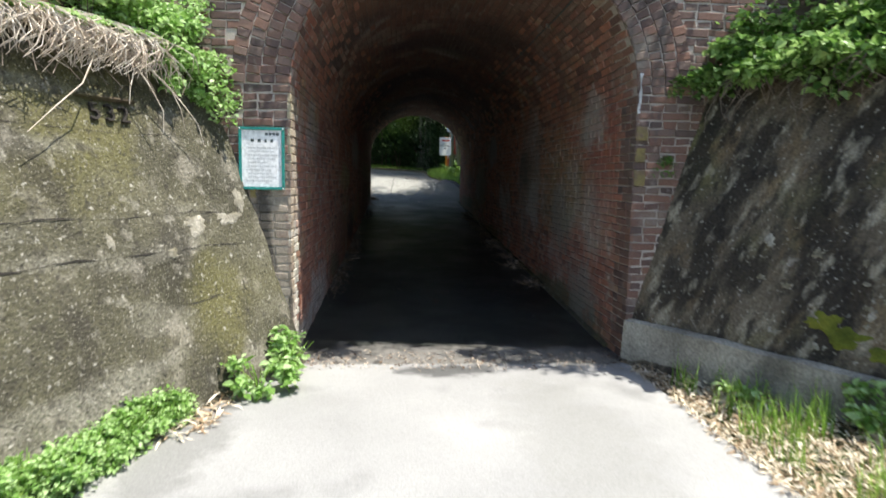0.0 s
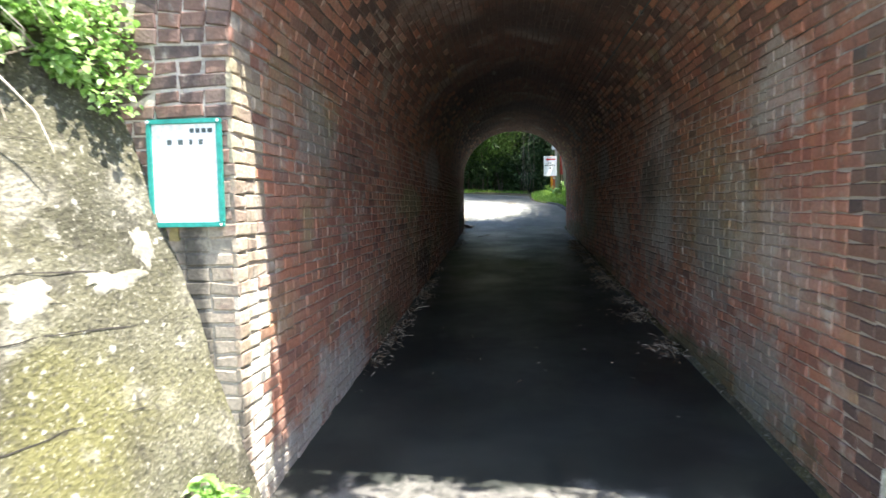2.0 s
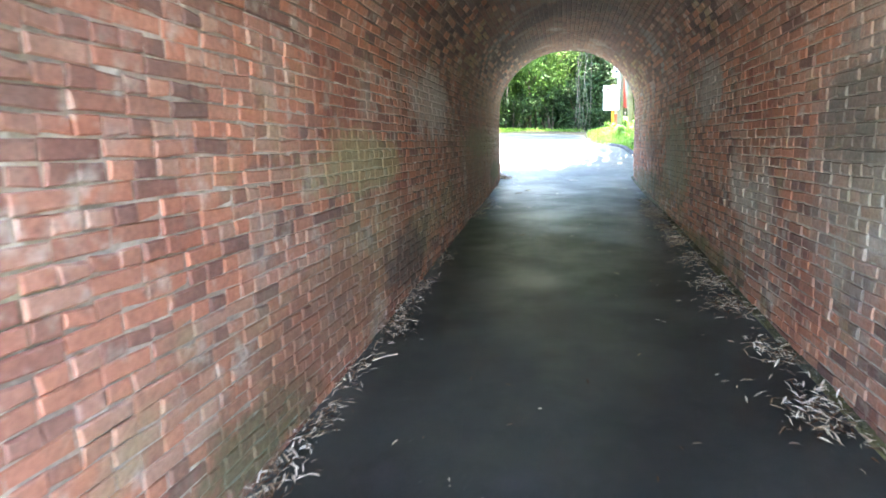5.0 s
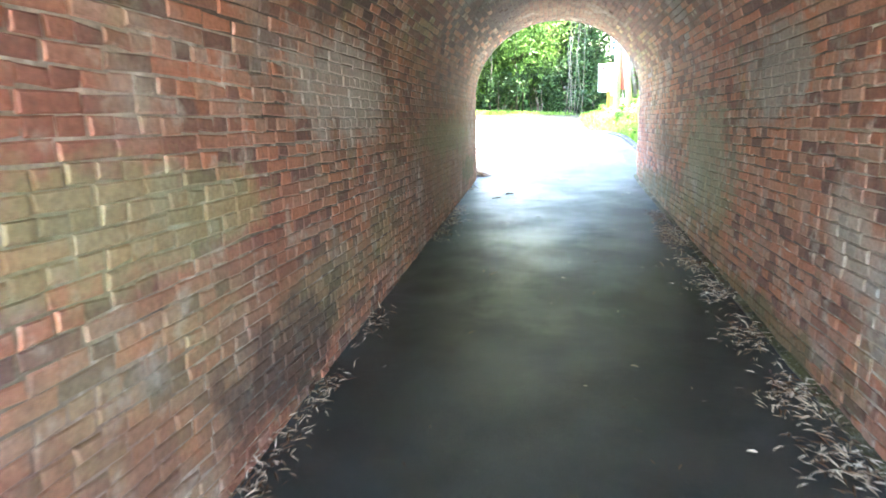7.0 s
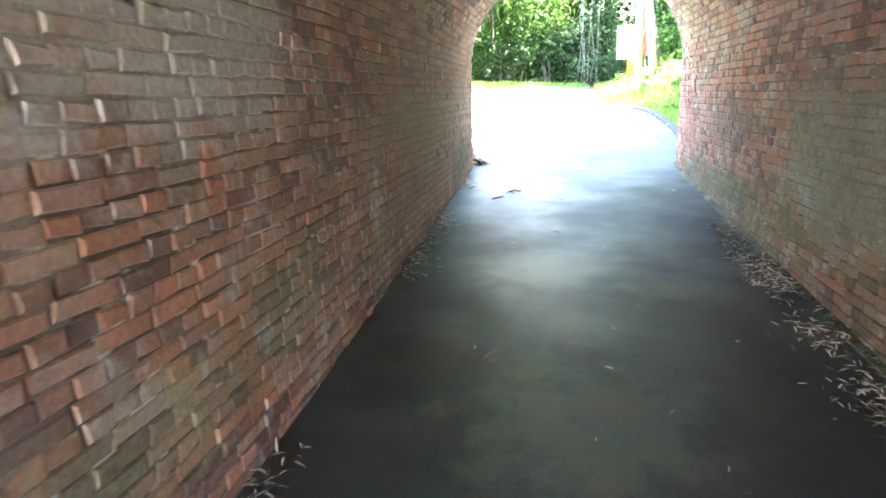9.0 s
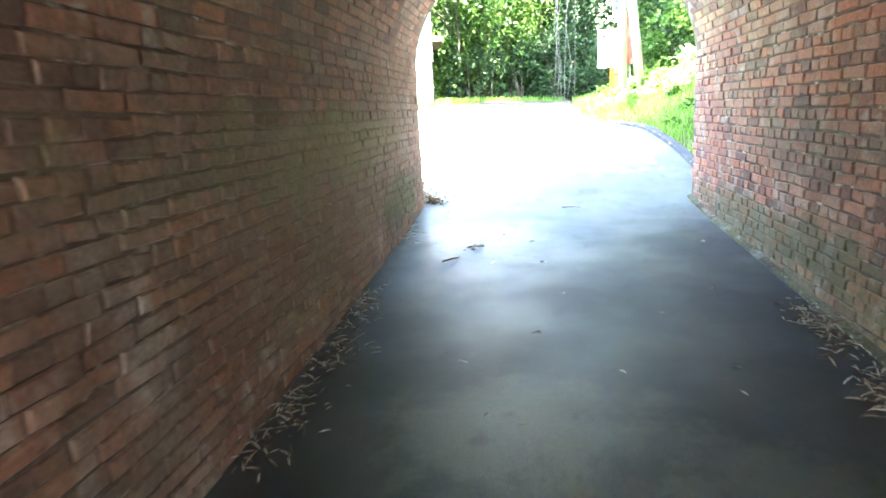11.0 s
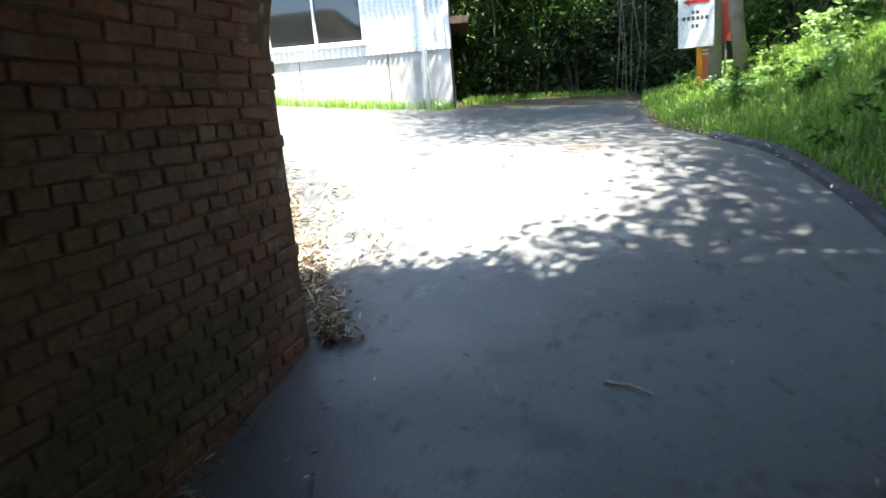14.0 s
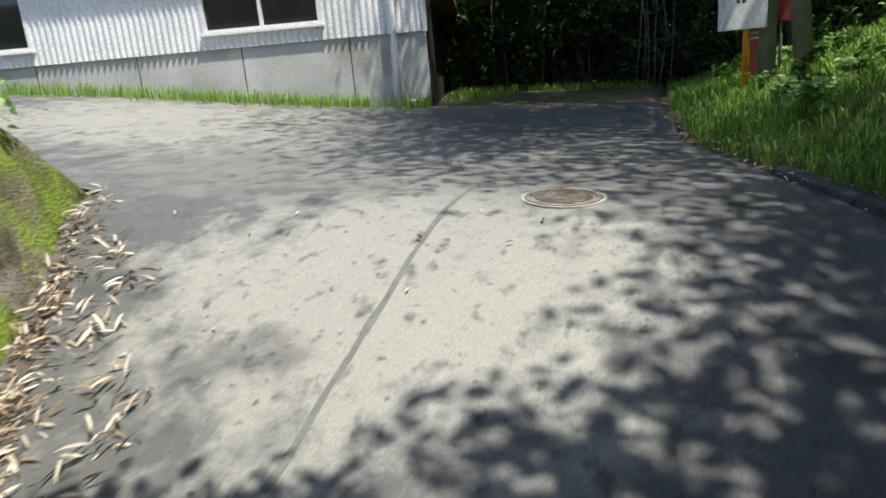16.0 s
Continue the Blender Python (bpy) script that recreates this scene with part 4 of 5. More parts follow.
def tree(at, tall, spread, n, size, mat, label, seed, lean=(0, 0), trunk=0.12, low=0.35, droop=0.3, aspect=0.5):
    """A tapered trunk, limbs and a crown of separate leaves."""
    r = random.Random(seed)
    t = thing("tree", label, "tree", at, "trees")
    pts = [(lean[0] * k + r.uniform(-0.06, 0.06), lean[1] * k + r.uniform(-0.06, 0.06), -0.2 + tall * 0.8 * k) for k in (0, 0.2, 0.4, 0.6, 0.8, 1.0)]
    part("trunk", tube(pts, [trunk * (1 - 0.8 * k) for k in (0, 0.2, 0.4, 0.6, 0.8, 1)], 9), BARK, t, smooth=True)
    for i in range(7):
        k = 0.4 + 0.08 * i
        o = Vector(pts[min(5, int(k * 5))])
        a = r.uniform(0, 6.28)
        e = o + Vector((math.cos(a) * spread * 0.7, math.sin(a) * spread * 0.7, tall * 0.16))
        part("limb", tube([o, o.lerp(e, 0.5) + Vector((0, 0, 0.1)), e], [trunk * 0.4, trunk * 0.25, trunk * 0.08], 6), BARK, t, smooth=True)
    c = (lean[0] * 0.7, lean[1] * 0.7, tall * (low + 1) / 2)
    foliage("crown", cloud(n, c, (spread, spread, tall * (1 - low) / 2), seed, 0.5), size, mat, t, seed=seed, droop=droop, aspect=aspect)
    return t


def bush(at, radius, n, size, mat, label, seed, name="bush", droop=0.1, aspect=0.55):
    t = thing(name, label, "bush", at, "shrubs")
    r = random.Random(seed)
    for i in range(5):
        a = r.uniform(0, 6.28)
        part("stem", tube([(0, 0, -0.1), (math.cos(a) * radius[0] * 0.3, math.sin(a) * radius[1] * 0.3, radius[2] * 0.6), (math.cos(a) * radius[0] * 0.6, math.sin(a) * radius[1] * 0.6, radius[2] * 1.2)],
                          [0.02 * radius[2], 0.014 * radius[2], 0.006 * radius[2]], 5), BARK, t)
    foliage("leaves", cloud(n, (0, 0, radius[2] * 0.9), radius, seed, 0.45), size, mat, t, seed=seed, droop=droop, aspect=aspect)
    return t


# woods behind the yard
# added dark backdrop: keeps bright sky from showing between the leaves
tagged(mesh_object("hillside", [(x, y, 2.0 + (y - 40.5) * k + 0.8 * noise.noise((x * 0.2, y * 0.3, 2))) for y, k in ((40.5, 0), (43, 1.6), (46, 1.6), (52, 1.3), (64, 0.9)) for x in lin(-40, 40, 40)],
                   [(j * 41 + i, j * 41 + i + 1, j * 41 + i + 42, j * 41 + i + 41) for j in range(4) for i in range(40)], DARK_LEAF, smooth=True), "dark backdrop slope added behind the woods to close sky gaps", "hillside", kind="structure")
wood = np.random.default_rng(12)
for i in range(13):
    x, y = -4.5 + i * 1.25 + wood.uniform(-0.5, 0.5), wood.uniform(37.0, 41)
    tree((x, y, height(x, y) - 0.1), wood.uniform(8, 11), wood.uniform(1.9, 2.6), 4400, 0.24, DARK_LEAF, "dark broadleaved tree in dense woodland", 100 + i, trunk=0.14, low=0.16)
for i in range(20):
    x = -2.8 + (i % 10) * 1.25 + wood.uniform(-0.4, 0.4)
    y = (34.6 if i < 10 else 36.2) + wood.uniform(-0.4, 0.5)
    if -1.3 < x < 1.2 and y < 35.4:
        y += 1.5
    h = wood.uniform(0.7, 1.2) * (1.0 if i < 10 else 1.7)
    bush((x, y, height(x, y) - 0.1), (1.0, 0.8, h), 1500, 0.15, [DARK_LEAF, LEAF][i % 5 == 0], "dense green shrub at the edge of the woods", 200 + i)
for i, (x, y) in enumerate(((-1.6, 36.2), (-0.7, 36.7), (0.3, 37.2), (-1.9, 35.0), (-0.9, 35.4))):
    tree((x, y, height(x, y)), 6.5, 1.4, 4200, 0.24, LEAF, "bright green bamboo-like tree with drooping leaves", 300 + i, trunk=0.05, low=0.08, droop=1.6, aspect=0.22)
for i, (x, y) in enumerate(((5.6, 30.5), (7.2, 29.0), (4.6, 33.0), (8.8, 27.4))):
    bush((x, y, height(x, y) - 0.1), (1.1, 1.0, 1.0), 1700, 0.14, LEAF, "leafy shrub on the grassy bank", 320 + i)

# trees on and beside the embankment that shade the far mouth
for i, (x, y, z, h, sp, n, ln) in enumerate(((2.6, 20.0, 5.4, 3.4, 1.0, 900, 0), (5.7, 20.6, 5.4, 5.0, 1.9, 7000, -0.5), (6.3, 23.2, 4.0, 6.0, 1.9, 7500, -0.8), (-0.2, 20.3, 5.4, 2.4, 1.0, 900, 0),
                                        (4.6, 27.0, 2.6, 11.0, 2.8, 5400, -2.4), (5.0, 29.2, 2.8, 10.5, 2.8, 6400, -3.2), (5.6, 33.0, 3.2, 9.0, 2.6, 6000, -0.6), (7.0, 25.0, 3.2, 9.0, 2.2, 5600, -1.0), (-2.4, 20.8, 5.3, 2.2, 1.2, 1200, 0), (3.6, 20.9, 5.2, 4.6, 1.25, 740, 0.1))):
    fine = n > 5000 or ln == 0.1
    tree((x, y, z - 0.3), h, sp, int(n * 1.5) if fine else n, 0.14 if fine else 0.22, LEAF, "leafy tree growing on the railway embankment", 400 + i, low=0.4 if h < 8 else 0.62, lean=(ln, 1.1 if ln == 0.1 else 0))
# dense wood beside the yard, out of view, added to block sky light
for i, (x, y, h) in enumerate(((9.0, 23.6, 9.0), (10.2, 26.0, 10.0), (8.9, 28.2, 9.0), (10.0, 30.6, 10.0), (8.2, 32.6, 9.0), (6.8, 35.2, 10.0), (12.4, 28.4, 11.0), (12.2, 24.2, 10.0))):
    tree((x, y, height(x, y) - 0.2), h, 1.9, 3600, 0.24, DARK_LEAF, "dark broadleaved tree in dense woodland", 470 + i, trunk=0.13, low=0.06)
# crown added above the view to shade the path
tree((3.7, 33.6, height(3.7, 33.6) - 0.2), 9.5, 2.8, 7000, 0.2, LEAF, "leafy tree arching over the earth path", 480, low=0.5, lean=(-1.6, -0.6))
for i, (x, y, z) in enumerate(((-1.8, 21.35, 0), (-0.6, 21.45, 0.1), (0.5, 21.4, 0), (1.6, 21.45, 0.15), (2.8, 21.4, 0), (3.9, 21.35, 0.1), (5.0, 21.4, 0), (0.0, 20.7, 0.3), (2.2, 20.7, 0.4), (3.4, 20.6, 0.3), (4.5, 20.7, 0.4))):
    bush((x, y + 0.15, 4.75 + z + (0.45 if x > 1.0 else -0.15)), (0.8, 0.5, 0.8), 3600 if x > 0.2 else 2400, 0.11, LEAF, "ivy-like shrub hanging over the portal top", 430 + i, droop=0.5)

# ivy over the near retaining walls
def ivy(f, y0, y1, n, size, mat, label, seed, sign, hang):
    t = thing("ivy", label, "ivy")
    r = np.random.default_rng(seed)
    pts, stems = [], []
    for _ in range(n):
        y = r.uniform(y0, y1)
        u = r.random()
        low = hang(y) * max(0.05, 0.55 + 0.9 * noise.noise((y * 2.2, seed, 0)) + 0.5 * noise.noise((y * 7, seed, 4)))
        if u < 0.55:
            z = 2.62 - low * r.random() ** 1.4
            x = f(y, z) - sign * r.uniform(0.02, 0.26)
        else:
            d = r.uniform(0, 1.6)
            x = f(y, 2.6) + sign * d
            z = 2.58 + 1.1 * d + r.uniform(0.0, 0.35) + 0.4 * noise.noise((y * 1.7, d * 1.9, seed)) + 0.15 * noise.noise((y * 5, d * 5, 1))
        pts.append((x, y + r.normal(0, 0.03), z))
    foliage("leaves", pts, size, mat, t, seed=seed, up=0.9, droop=0.5, aspect=0.75)
    for i in range(14):
        y = r.uniform(y0, y1)
        p = [(f(y + 0.05 * k, 2.62 - 0.12 * k) - sign * 0.03, y + 0.05 * k * r.uniform(-1, 1), 2.7 - 0.12 * k) for k in range(5)]
        part("stem", tube(p, [0.006, 0.006, 0.005, 0.004, 0.003], 5), BARK, t)
    return t


ivy(left_wing, 4.95, 6.25, 6000, 0.045, BRIGHT_LEAF, "bright green creeper hanging over the concrete wall", 51, -1, lambda y: 0.03 if y < 5.55 else 0.42)
ivy(left_wing, 2.6, 5.0, 4600, 0.045, BRIGHT_LEAF, "bright green creeper on the bank above the wall", 52, -1, lambda y: 0.03)
ivy(right_wing, 4.6, 6.4, 3800, 0.075, MID_LEAF, "dark green creeper with broad leaves over the stained wall", 53, 1, lambda y: 0.3)
ivy(right_wing, 1.5, 4.7, 5000, 0.075, MID_LEAF, "dark green creeper with broad leaves on the bank", 54, 1, lambda y: 0.3)


for i, (y, d, z, k) in enumerate(((6.2, 0.25, 2.95, 0.42), (5.75, 0.3, 2.85, 0.42), (5.1, 0.6, 3.05, 0.4), (4.3, 0.65, 3.1, 0.42), (3.6, 0.7, 3.1, 0.45), (6.0, 1.0, 3.6, 0.5), (5.0, 1.1, 3.7, 0.5), (4.0, 1.1, 3.7, 0.5), (3.0, 0.6, 2.9, 0.5))):
    bush((left_wing(y, 2.6) - d, y, z - 0.3), (k, k * 1.1, k * 0.7), 2200, 0.046, BRIGHT_LEAF, "bright leafy shrub on the bank above the wall", 900 + i, aspect=0.7)
for i, (y, d, z, k) in enumerate(((6.1, 0.3, 2.95, 0.45), (5.4, 0.4, 2.8, 0.4), (4.6, 0.7, 2.8, 0.38), (3.8, 0.8, 2.85, 0.4), (5.6, 1.1, 3.7, 0.5), (4.4, 1.1, 3.7, 0.55), (3.0, 0.7, 3.0, 0.5))):
    bush((right_wing(y, 2.6) + d, y, z - 0.3), (k, k * 1.1, k * 0.7), 1700, 0.075, MID_LEAF, "broad-leaved green shrub on the bank above the wall", 920 + i, aspect=0.7)


for i, (y, d, z, k) in enumerate(((6.15, -0.05, 2.78, 0.26), (5.75, -0.1, 2.7, 0.32), (5.2, -0.12, 2.72, 0.28), (4.65, -0.1, 2.66, 0.34), (4.0, -0.12, 2.7, 0.3), (3.4, -0.1, 2.68, 0.34), (5.5, 0.35, 3.1, 0.36), (4.4, 0.35, 3.1, 0.4))):
    bush((right_wing(y, 2.6) + d, y, z - 0.3), (k, k * 1.25, k * 0.8), int(2600 * k), 0.085, MID_LEAF, "broad-leaved creeper hanging over the stained wall", 940 + i, droop=0.6, aspect=0.7)
for i, (y, d, z, k) in enumerate(((6.05, 0.02, 2.75, 0.26), (5.8, 0.0, 2.85, 0.3), (5.75, -0.08, 2.5, 0.2), (6.1, -0.05, 2.35, 0.16), (5.45, 0.1, 2.95, 0.26), (5.0, 0.22, 3.0, 0.26), (4.4, 0.25, 3.0, 0.3), (3.8, 0.25, 3.02, 0.28))):
    bush((left_wing(y, 2.6) - d, y, z - 0.2), (k, k * 1.2, k * 0.8), int(3600 * k), 0.06, BRIGHT_LEAF, "bright leafy creeper tufted over the concrete wall", 960 + i, droop=0.5, aspect=0.7)


def roots(f, sign, y0, y1, n, label, seed, length, mat=None):
    r = np.random.default_rng(seed)
    t = thing("hanging_roots", label, "roots", kind="stuff")
    bm = bmesh.new()
    for _ in range(n):
        y = r.uniform(y0, y1)
        L = length * r.uniform(0.3, 1.1)
        s, q = r.normal(0, 0.6), r.uniform(0.2, 1.6)
        pts = []
        for k in range(6):
            z = 2.68 - L * k / 5
            yy = y + s * L * k / 5 + 0.02 * math.sin(k * 2 + y * 40)
            pts.append((f(yy, min(z, 2.62)) - sign * (0.07 + 0.17 * q * math.sin(k / 5 * 2.6)), yy, z))
        b2 = tube(pts, [0.007, 0.006, 0.005, 0.0045, 0.0035, 0.0025], 4)
        me = bpy.data.meshes.new("tmp")
        b2.to_mesh(me)
        b2.free()
        bm.from_mesh(me)
        bpy.data.meshes.remove(me)
    part("roots", bm, mat or ROOT, t)


roots(left_wing, -1, 3.4, 5.6, 950, "tangle of pale dry roots hanging over the concrete wall", 61, 0.36)
roots(left_wing, -1, 5.2, 5.55, 9, "few long pale roots trailing over the concrete wall", 63, 0.75)
roots(right_wing, 1, 3.8, 6.0, 60, "thin dry roots hanging below the creeper", 62, 0.55, BARK)

# shrubs over the mouth
for i, (x, y, z, rx, rz) in enumerate(((1.3, 6.0, 4.75, 0.75, 0.35), (2.4, 5.9, 4.6, 0.8, 0.4), (3.4, 5.7, 4.5, 0.8, 0.4), (0.2, 6.1, 4.85, 0.7, 0.3), (4.2, 5.4, 4.6, 0.8, 0.45))):
    bush((x, y, z), (rx, 0.5, rz), 650, 0.085, LEAF, "creeper and shrub overhanging the portal top", 460 + i, droop=0.4)

# weeds and grass by the near mouth
def fern(at, n, label, seed):
    t = thing("fern", label, "fern", at, "ferns")
    r2 = random.Random(seed)
    for i in range(n):
        a = r2.uniform(-1.9, 1.9)
        L = r2.uniform(0.12, 0.22)
        rows_ = [(math.sin(a) * L * k, -L * 0.6 * k, 0.06 * math.sin(k * 3) - 0.12 * k * k) for k in [j / 12 for j in range(13)]]
        tagged(foliage("frond", [p for p in rows_ for _ in range(3)], 0.045, LEAF, t, seed=seed + i, aspect=0.35), kind="stuff")


fern((2.5, 6.22, 2.52), 9, "dark green fern growing from the portal brickwork", 31)
fern((2.4, 6.22, 1.83), 4, "small fern growing from the portal brickwork", 47)
def weed(at, radius, n, size, label, seed, mat=None):
    t = thing("weed", label, "weed", at, "weeds")
    r = random.Random(seed)
    for i in range(9):
        a, k = r.uniform(0, 6.28), r.uniform(0.3, 1)
        part("stem", tube([(0, 0, -0.03), (math.cos(a) * radius * 0.3 * k, math.sin(a) * radius * 0.3 * k, radius * 0.7), (math.cos(a) * radius * 0.8 * k, math.sin(a) * radius * 0.8 * k, radius * 1.25)], [0.005, 0.004, 0.002], 5), GRASS, t)
    foliage("leaves", cloud(n, (0, 0, radius * 0.75), (radius, radius, radius * 0.8), seed, 0.4), size, mat or BRIGHT_LEAF, t, seed=seed, aspect=0.6, up=1.3)


weed((-0.86, 5.72, 0.0), 0.27, 330, 0.085, "leafy green weed at the foot of the portal", 71)
weed((-1.0, 5.4, 0.0), 0.22, 230, 0.075, "leafy green weed at the foot of the wall", 72)
weed((2.55, 5.05, 0.05), 0.16, 110, 0.07, "small green weed in dry litter", 73)
weed((2.95, 4.4, 0.08), 0.22, 160, 0.08, "green weed in dry litter", 74)
weed((3.1, 3.9, 0.08), 0.24, 180, 0.08, "green weed in dry litter", 75)
for i in range(84):
    y = 3.0 + 1.9 * (i / 84) + random.uniform(-0.1, 0.1)
    x = random.uniform(left_wing(y, 0.1) + 0.05, -1.62 - 0.25 * max(0, 4.6 - y) + 0.12)
    weed((x, y, height(x, y) - 0.01), random.uniform(0.11, 0.19), 300, 0.038, "low bright green weeds beside the lane", 500 + i)
g = thing("grass", "thin green grass in dry litter at the wall foot", "grass", kind="stuff")
blades("grass", scatter(620, 2.25, 3.6, 3.4, 5.6, 81, lambda x, y: x < right_wing(y, 0.1) and noise.noise((x * 3, y * 3, 0)) > 0.0), 0.3, GRASS, g, seed=82)

# litter: dry leaves lying on the ground
def litter(spots, size, label, seed, mat=None, aspect=0.24, name="leaf_litter", up=2.6):
    t = thing(name, label, "leaf litter", kind="stuff")
    foliage("leaves", [(x, y, z + 0.035 + random.uniform(0, 0.02)) for x, y, z in spots], size, mat or STRAW, t, seed=seed, up=up, aspect=aspect, fold=0.3)


def pile(x, y, rx, ry, n, seed):
    r = np.random.default_rng(seed)
    return [(a, b, height(a, b) - 0.025 + 0.045 * r.random() * math.exp(-((a - x) / rx) ** 2)) for a, b in zip(r.normal(x, rx / 1.8, n), r.normal(y, ry / 1.8, n)) if XL + 0.03 < a < XR - 0.03 or b > Y1 or b < Y0]


litter(scatter(4400, 2.08, 3.4, 3.3, 6.15, 91, lambda x, y: x < right_wing(y, 0.0) and x > 2.1 + 0.06 * noise.noise((y * 4, 0, 0))), 0.075, "straw-coloured dead leaves along the lane edge", 92, PALE_STRAW, aspect=0.17, up=1.4)
litter(scatter(160, -1.75, -1.15, 4.6, 5.9, 93, lambda x, y: left_wing(y, 0.0) < x < left_wing(y, 0) + 0.3), 0.12, "dry stalks and leaves at the wall foot", 94, PALE_STRAW, aspect=0.15)
litter(scatter(620, XL, XR, 6.0, 6.5, 95), 0.045, "broken dead leaves on the tunnel threshold", 96)
LEFT = [(9.0, 0.12, 60), (9.7, 0.16, 90), (10.3, 0.14, 80), (11.0, 0.1, 50), (11.9, 0.2, 110), (12.4, 0.12, 60), (13.1, 0.12, 60), (14.2, 0.1, 40), (17.2, 0.16, 70), (17.9, 0.2, 90), (18.6, 0.14, 60), (20.4, 0.1, 25)]
for i, (y, rx, n) in enumerate(LEFT):
    litter(pile(XL + 0.08, y, rx * 0.8, 0.34, int(n * 2.2), 600 + i), 0.072, aspect=0.15, label= "drift of dead bamboo leaves along the brick wall", seed=620 + i)
RIGHT = [(9.4, 0.2, 90), (10.7, 0.26, 120), (11.6, 0.2, 80), (12.6, 0.24, 110), (13.3, 0.2, 110), (14.2, 0.2, 90), (15.2, 0.24, 120), (16.0, 0.2, 80), (16.9, 0.22, 130), (17.4, 0.2, 110), (18.2, 0.14, 90)]
for i, (y, rx, n) in enumerate(RIGHT):
    litter(pile(XR - 0.16, y, rx * 0.75, 0.32, int(n * 2.0), 640 + i), 0.078, aspect=0.17, label= "drift of curled dead leaves along the brick wall", seed=660 + i)
litter(scatter(130, XL, XR, 7.5, 21.7, 97), 0.055, "single dead leaves scattered on the tunnel floor", 98)
for i, (y, n) in enumerate(((21.9, 210), (22.3, 200), (22.7, 230), (23.1, 150), (23.5, 130), (23.9, 90), (24.3, 70), (24.8, 40))):
    spots = []
    for _ in range(n):
        yy = max(Y1 + 0.05, y + random.gauss(0, 0.2))
        out = abs(random.gauss(0, 0.13)) + 0.05
        xx = exit_wing(yy, height(-1.5, yy)) + out
        spots.append((xx, yy, height(xx, yy) - 0.02 + 0.08 * random.random() * math.exp(-(out / 0.14) ** 2)))
    litter(spots, 0.1, "pale curled dead bamboo leaves heaped at the wall foot", 680 + i, PALE_STRAW if i % 2 else STRAW, aspect=0.16, up=1.1)
for i in range(13):  # loose clumps washed out from the wall
    k = (i + random.uniform(-0.3, 0.3)) / 12
    yy = 22.85 + 1.55 * k
    xx = exit_wing(yy, height(-1.5, yy)) + 0.6 + 0.14 * math.sin(k * 9) - 0.5 * max(0, k - 0.7) * 3.3
    spots = []
    for _ in range(random.randint(5, 17)):
        x, y = xx + random.gauss(0, 0.07), yy + random.gauss(0, 0.045)
        spots.append((x, y, height(x, y) - 0.025 + random.uniform(0, 0.035)))
    litter(spots, 0.105, "loose clump of pale curled bamboo leaves on the asphalt", 690 + i, PALE_STRAW if i % 3 else STRAW, aspect=0.16, up=1.0)
litter(scatter(90, -2.5, 2.2, 22, 29, 99, lambda x, y: x < road_edge(y)), 0.05, "stray dead leaves on the yard", 101)
litter([(road_edge(y) + random.uniform(-0.05, 0.3), y, height(road_edge(y), y)) for y in [22.5 + 0.02 * i for i in range(300)]], 0.075, "dead leaves along the road edge", 102)

# grass of the far bank and the shed front
def bank_ok(x, y):
    return x > road_edge(y) + 0.1


for i, (x0, x1, y0, y1, n) in enumerate(((1.3, 4.5, 22.6, 25.5, 5200), (1.3, 4.5, 25.5, 28.5, 5200), (1.3, 5.0, 28.5, 31.5, 5000), (3.5, 8, 23, 33, 5200), (1.4, 4.0, 31.5, 35, 2500))):
    t = thing("grass", "lush bright green grass on the bank", "grass", kind="stuff")
    blades("grass", scatter(n, x0, x1, y0, y1, 110 + i, bank_ok), 0.18, GRASS, t, seed=120 + i, width=0.014, lean=0.9)
for i in range(46):
    y = random.uniform(23.5, 33)
    x = road_edge(y) + random.uniform(0.5, 4.0)
    weed((x, y, height(x, y) - 0.02), random.uniform(0.16, 0.34), 110, 0.1, "leafy weed in the bank grass", 700 + i, BRIGHT_LEAF if i % 2 else LEAF)
t = thing("grass", "green grass growing along the shed foundation", "grass", kind="stuff")
pts = []
for _ in range(4200):
    q = SHED @ Vector((-12 * random.random() ** 1.1, -0.04 - abs(random.gauss(0, 0.22)), 0))
    if noise.noise((q.x * 0.9, 0, 0)) > -0.25 or random.random() < 0.4:
        pts.append((q.x, q.y, height(q.x, q.y) - 0.03))
blades("grass", pts, 0.26, GRASS, t, seed=140, width=0.012)
t = thing("grass", "short grass at the head of the earth path", "grass", kind="stuff")
blades("grass", scatter(1500, -2.4, 1.4, 32.6, 35.2, 141, lambda x, y: x < -1.2 or y > 34.2), 0.18, GRASS, t, seed=142, width=0.014)
ivy_top = thing("ivy", "sunlit creeper over the top of the mossy wall", "ivy")
pts = []
for _ in range(1500):
    y = random.uniform(21.7, 24.4)
    d = random.uniform(-0.12, 0.9)
    pts.append((exit_wing(y, exit_top(y)) - d, y, exit_top(y) + 0.05 + max(0, d) * 0.6 * min(1, max(0, (25 - y) / 2.5)) + random.uniform(-0.1, 0.25)))
foliage("leaves", pts, 0.09, BRIGHT_LEAF, ivy_top, seed=150, aspect=0.6)

# ---- notice board on the portal ----
board = thing("notice_board", "white notice board with a green metal frame", "sign", (-1.14, Y0 - 0.005, 1.79))
part("panel", box(-0.172, -0.012, -0.252, 0.172, -0.004, 0.252), WHITE, board)
for a, b, c, d in ((-0.19, 0.238, 0.19, 0.262), (-0.19, -0.262, 0.19, -0.238), (-0.19, -0.238, -0.166, 0.238), (0.166, -0.238, 0.19, 0.238)):
    part("frame", box(a, -0.026, b, c, -0.002, d, 0.003), TEAL, board)
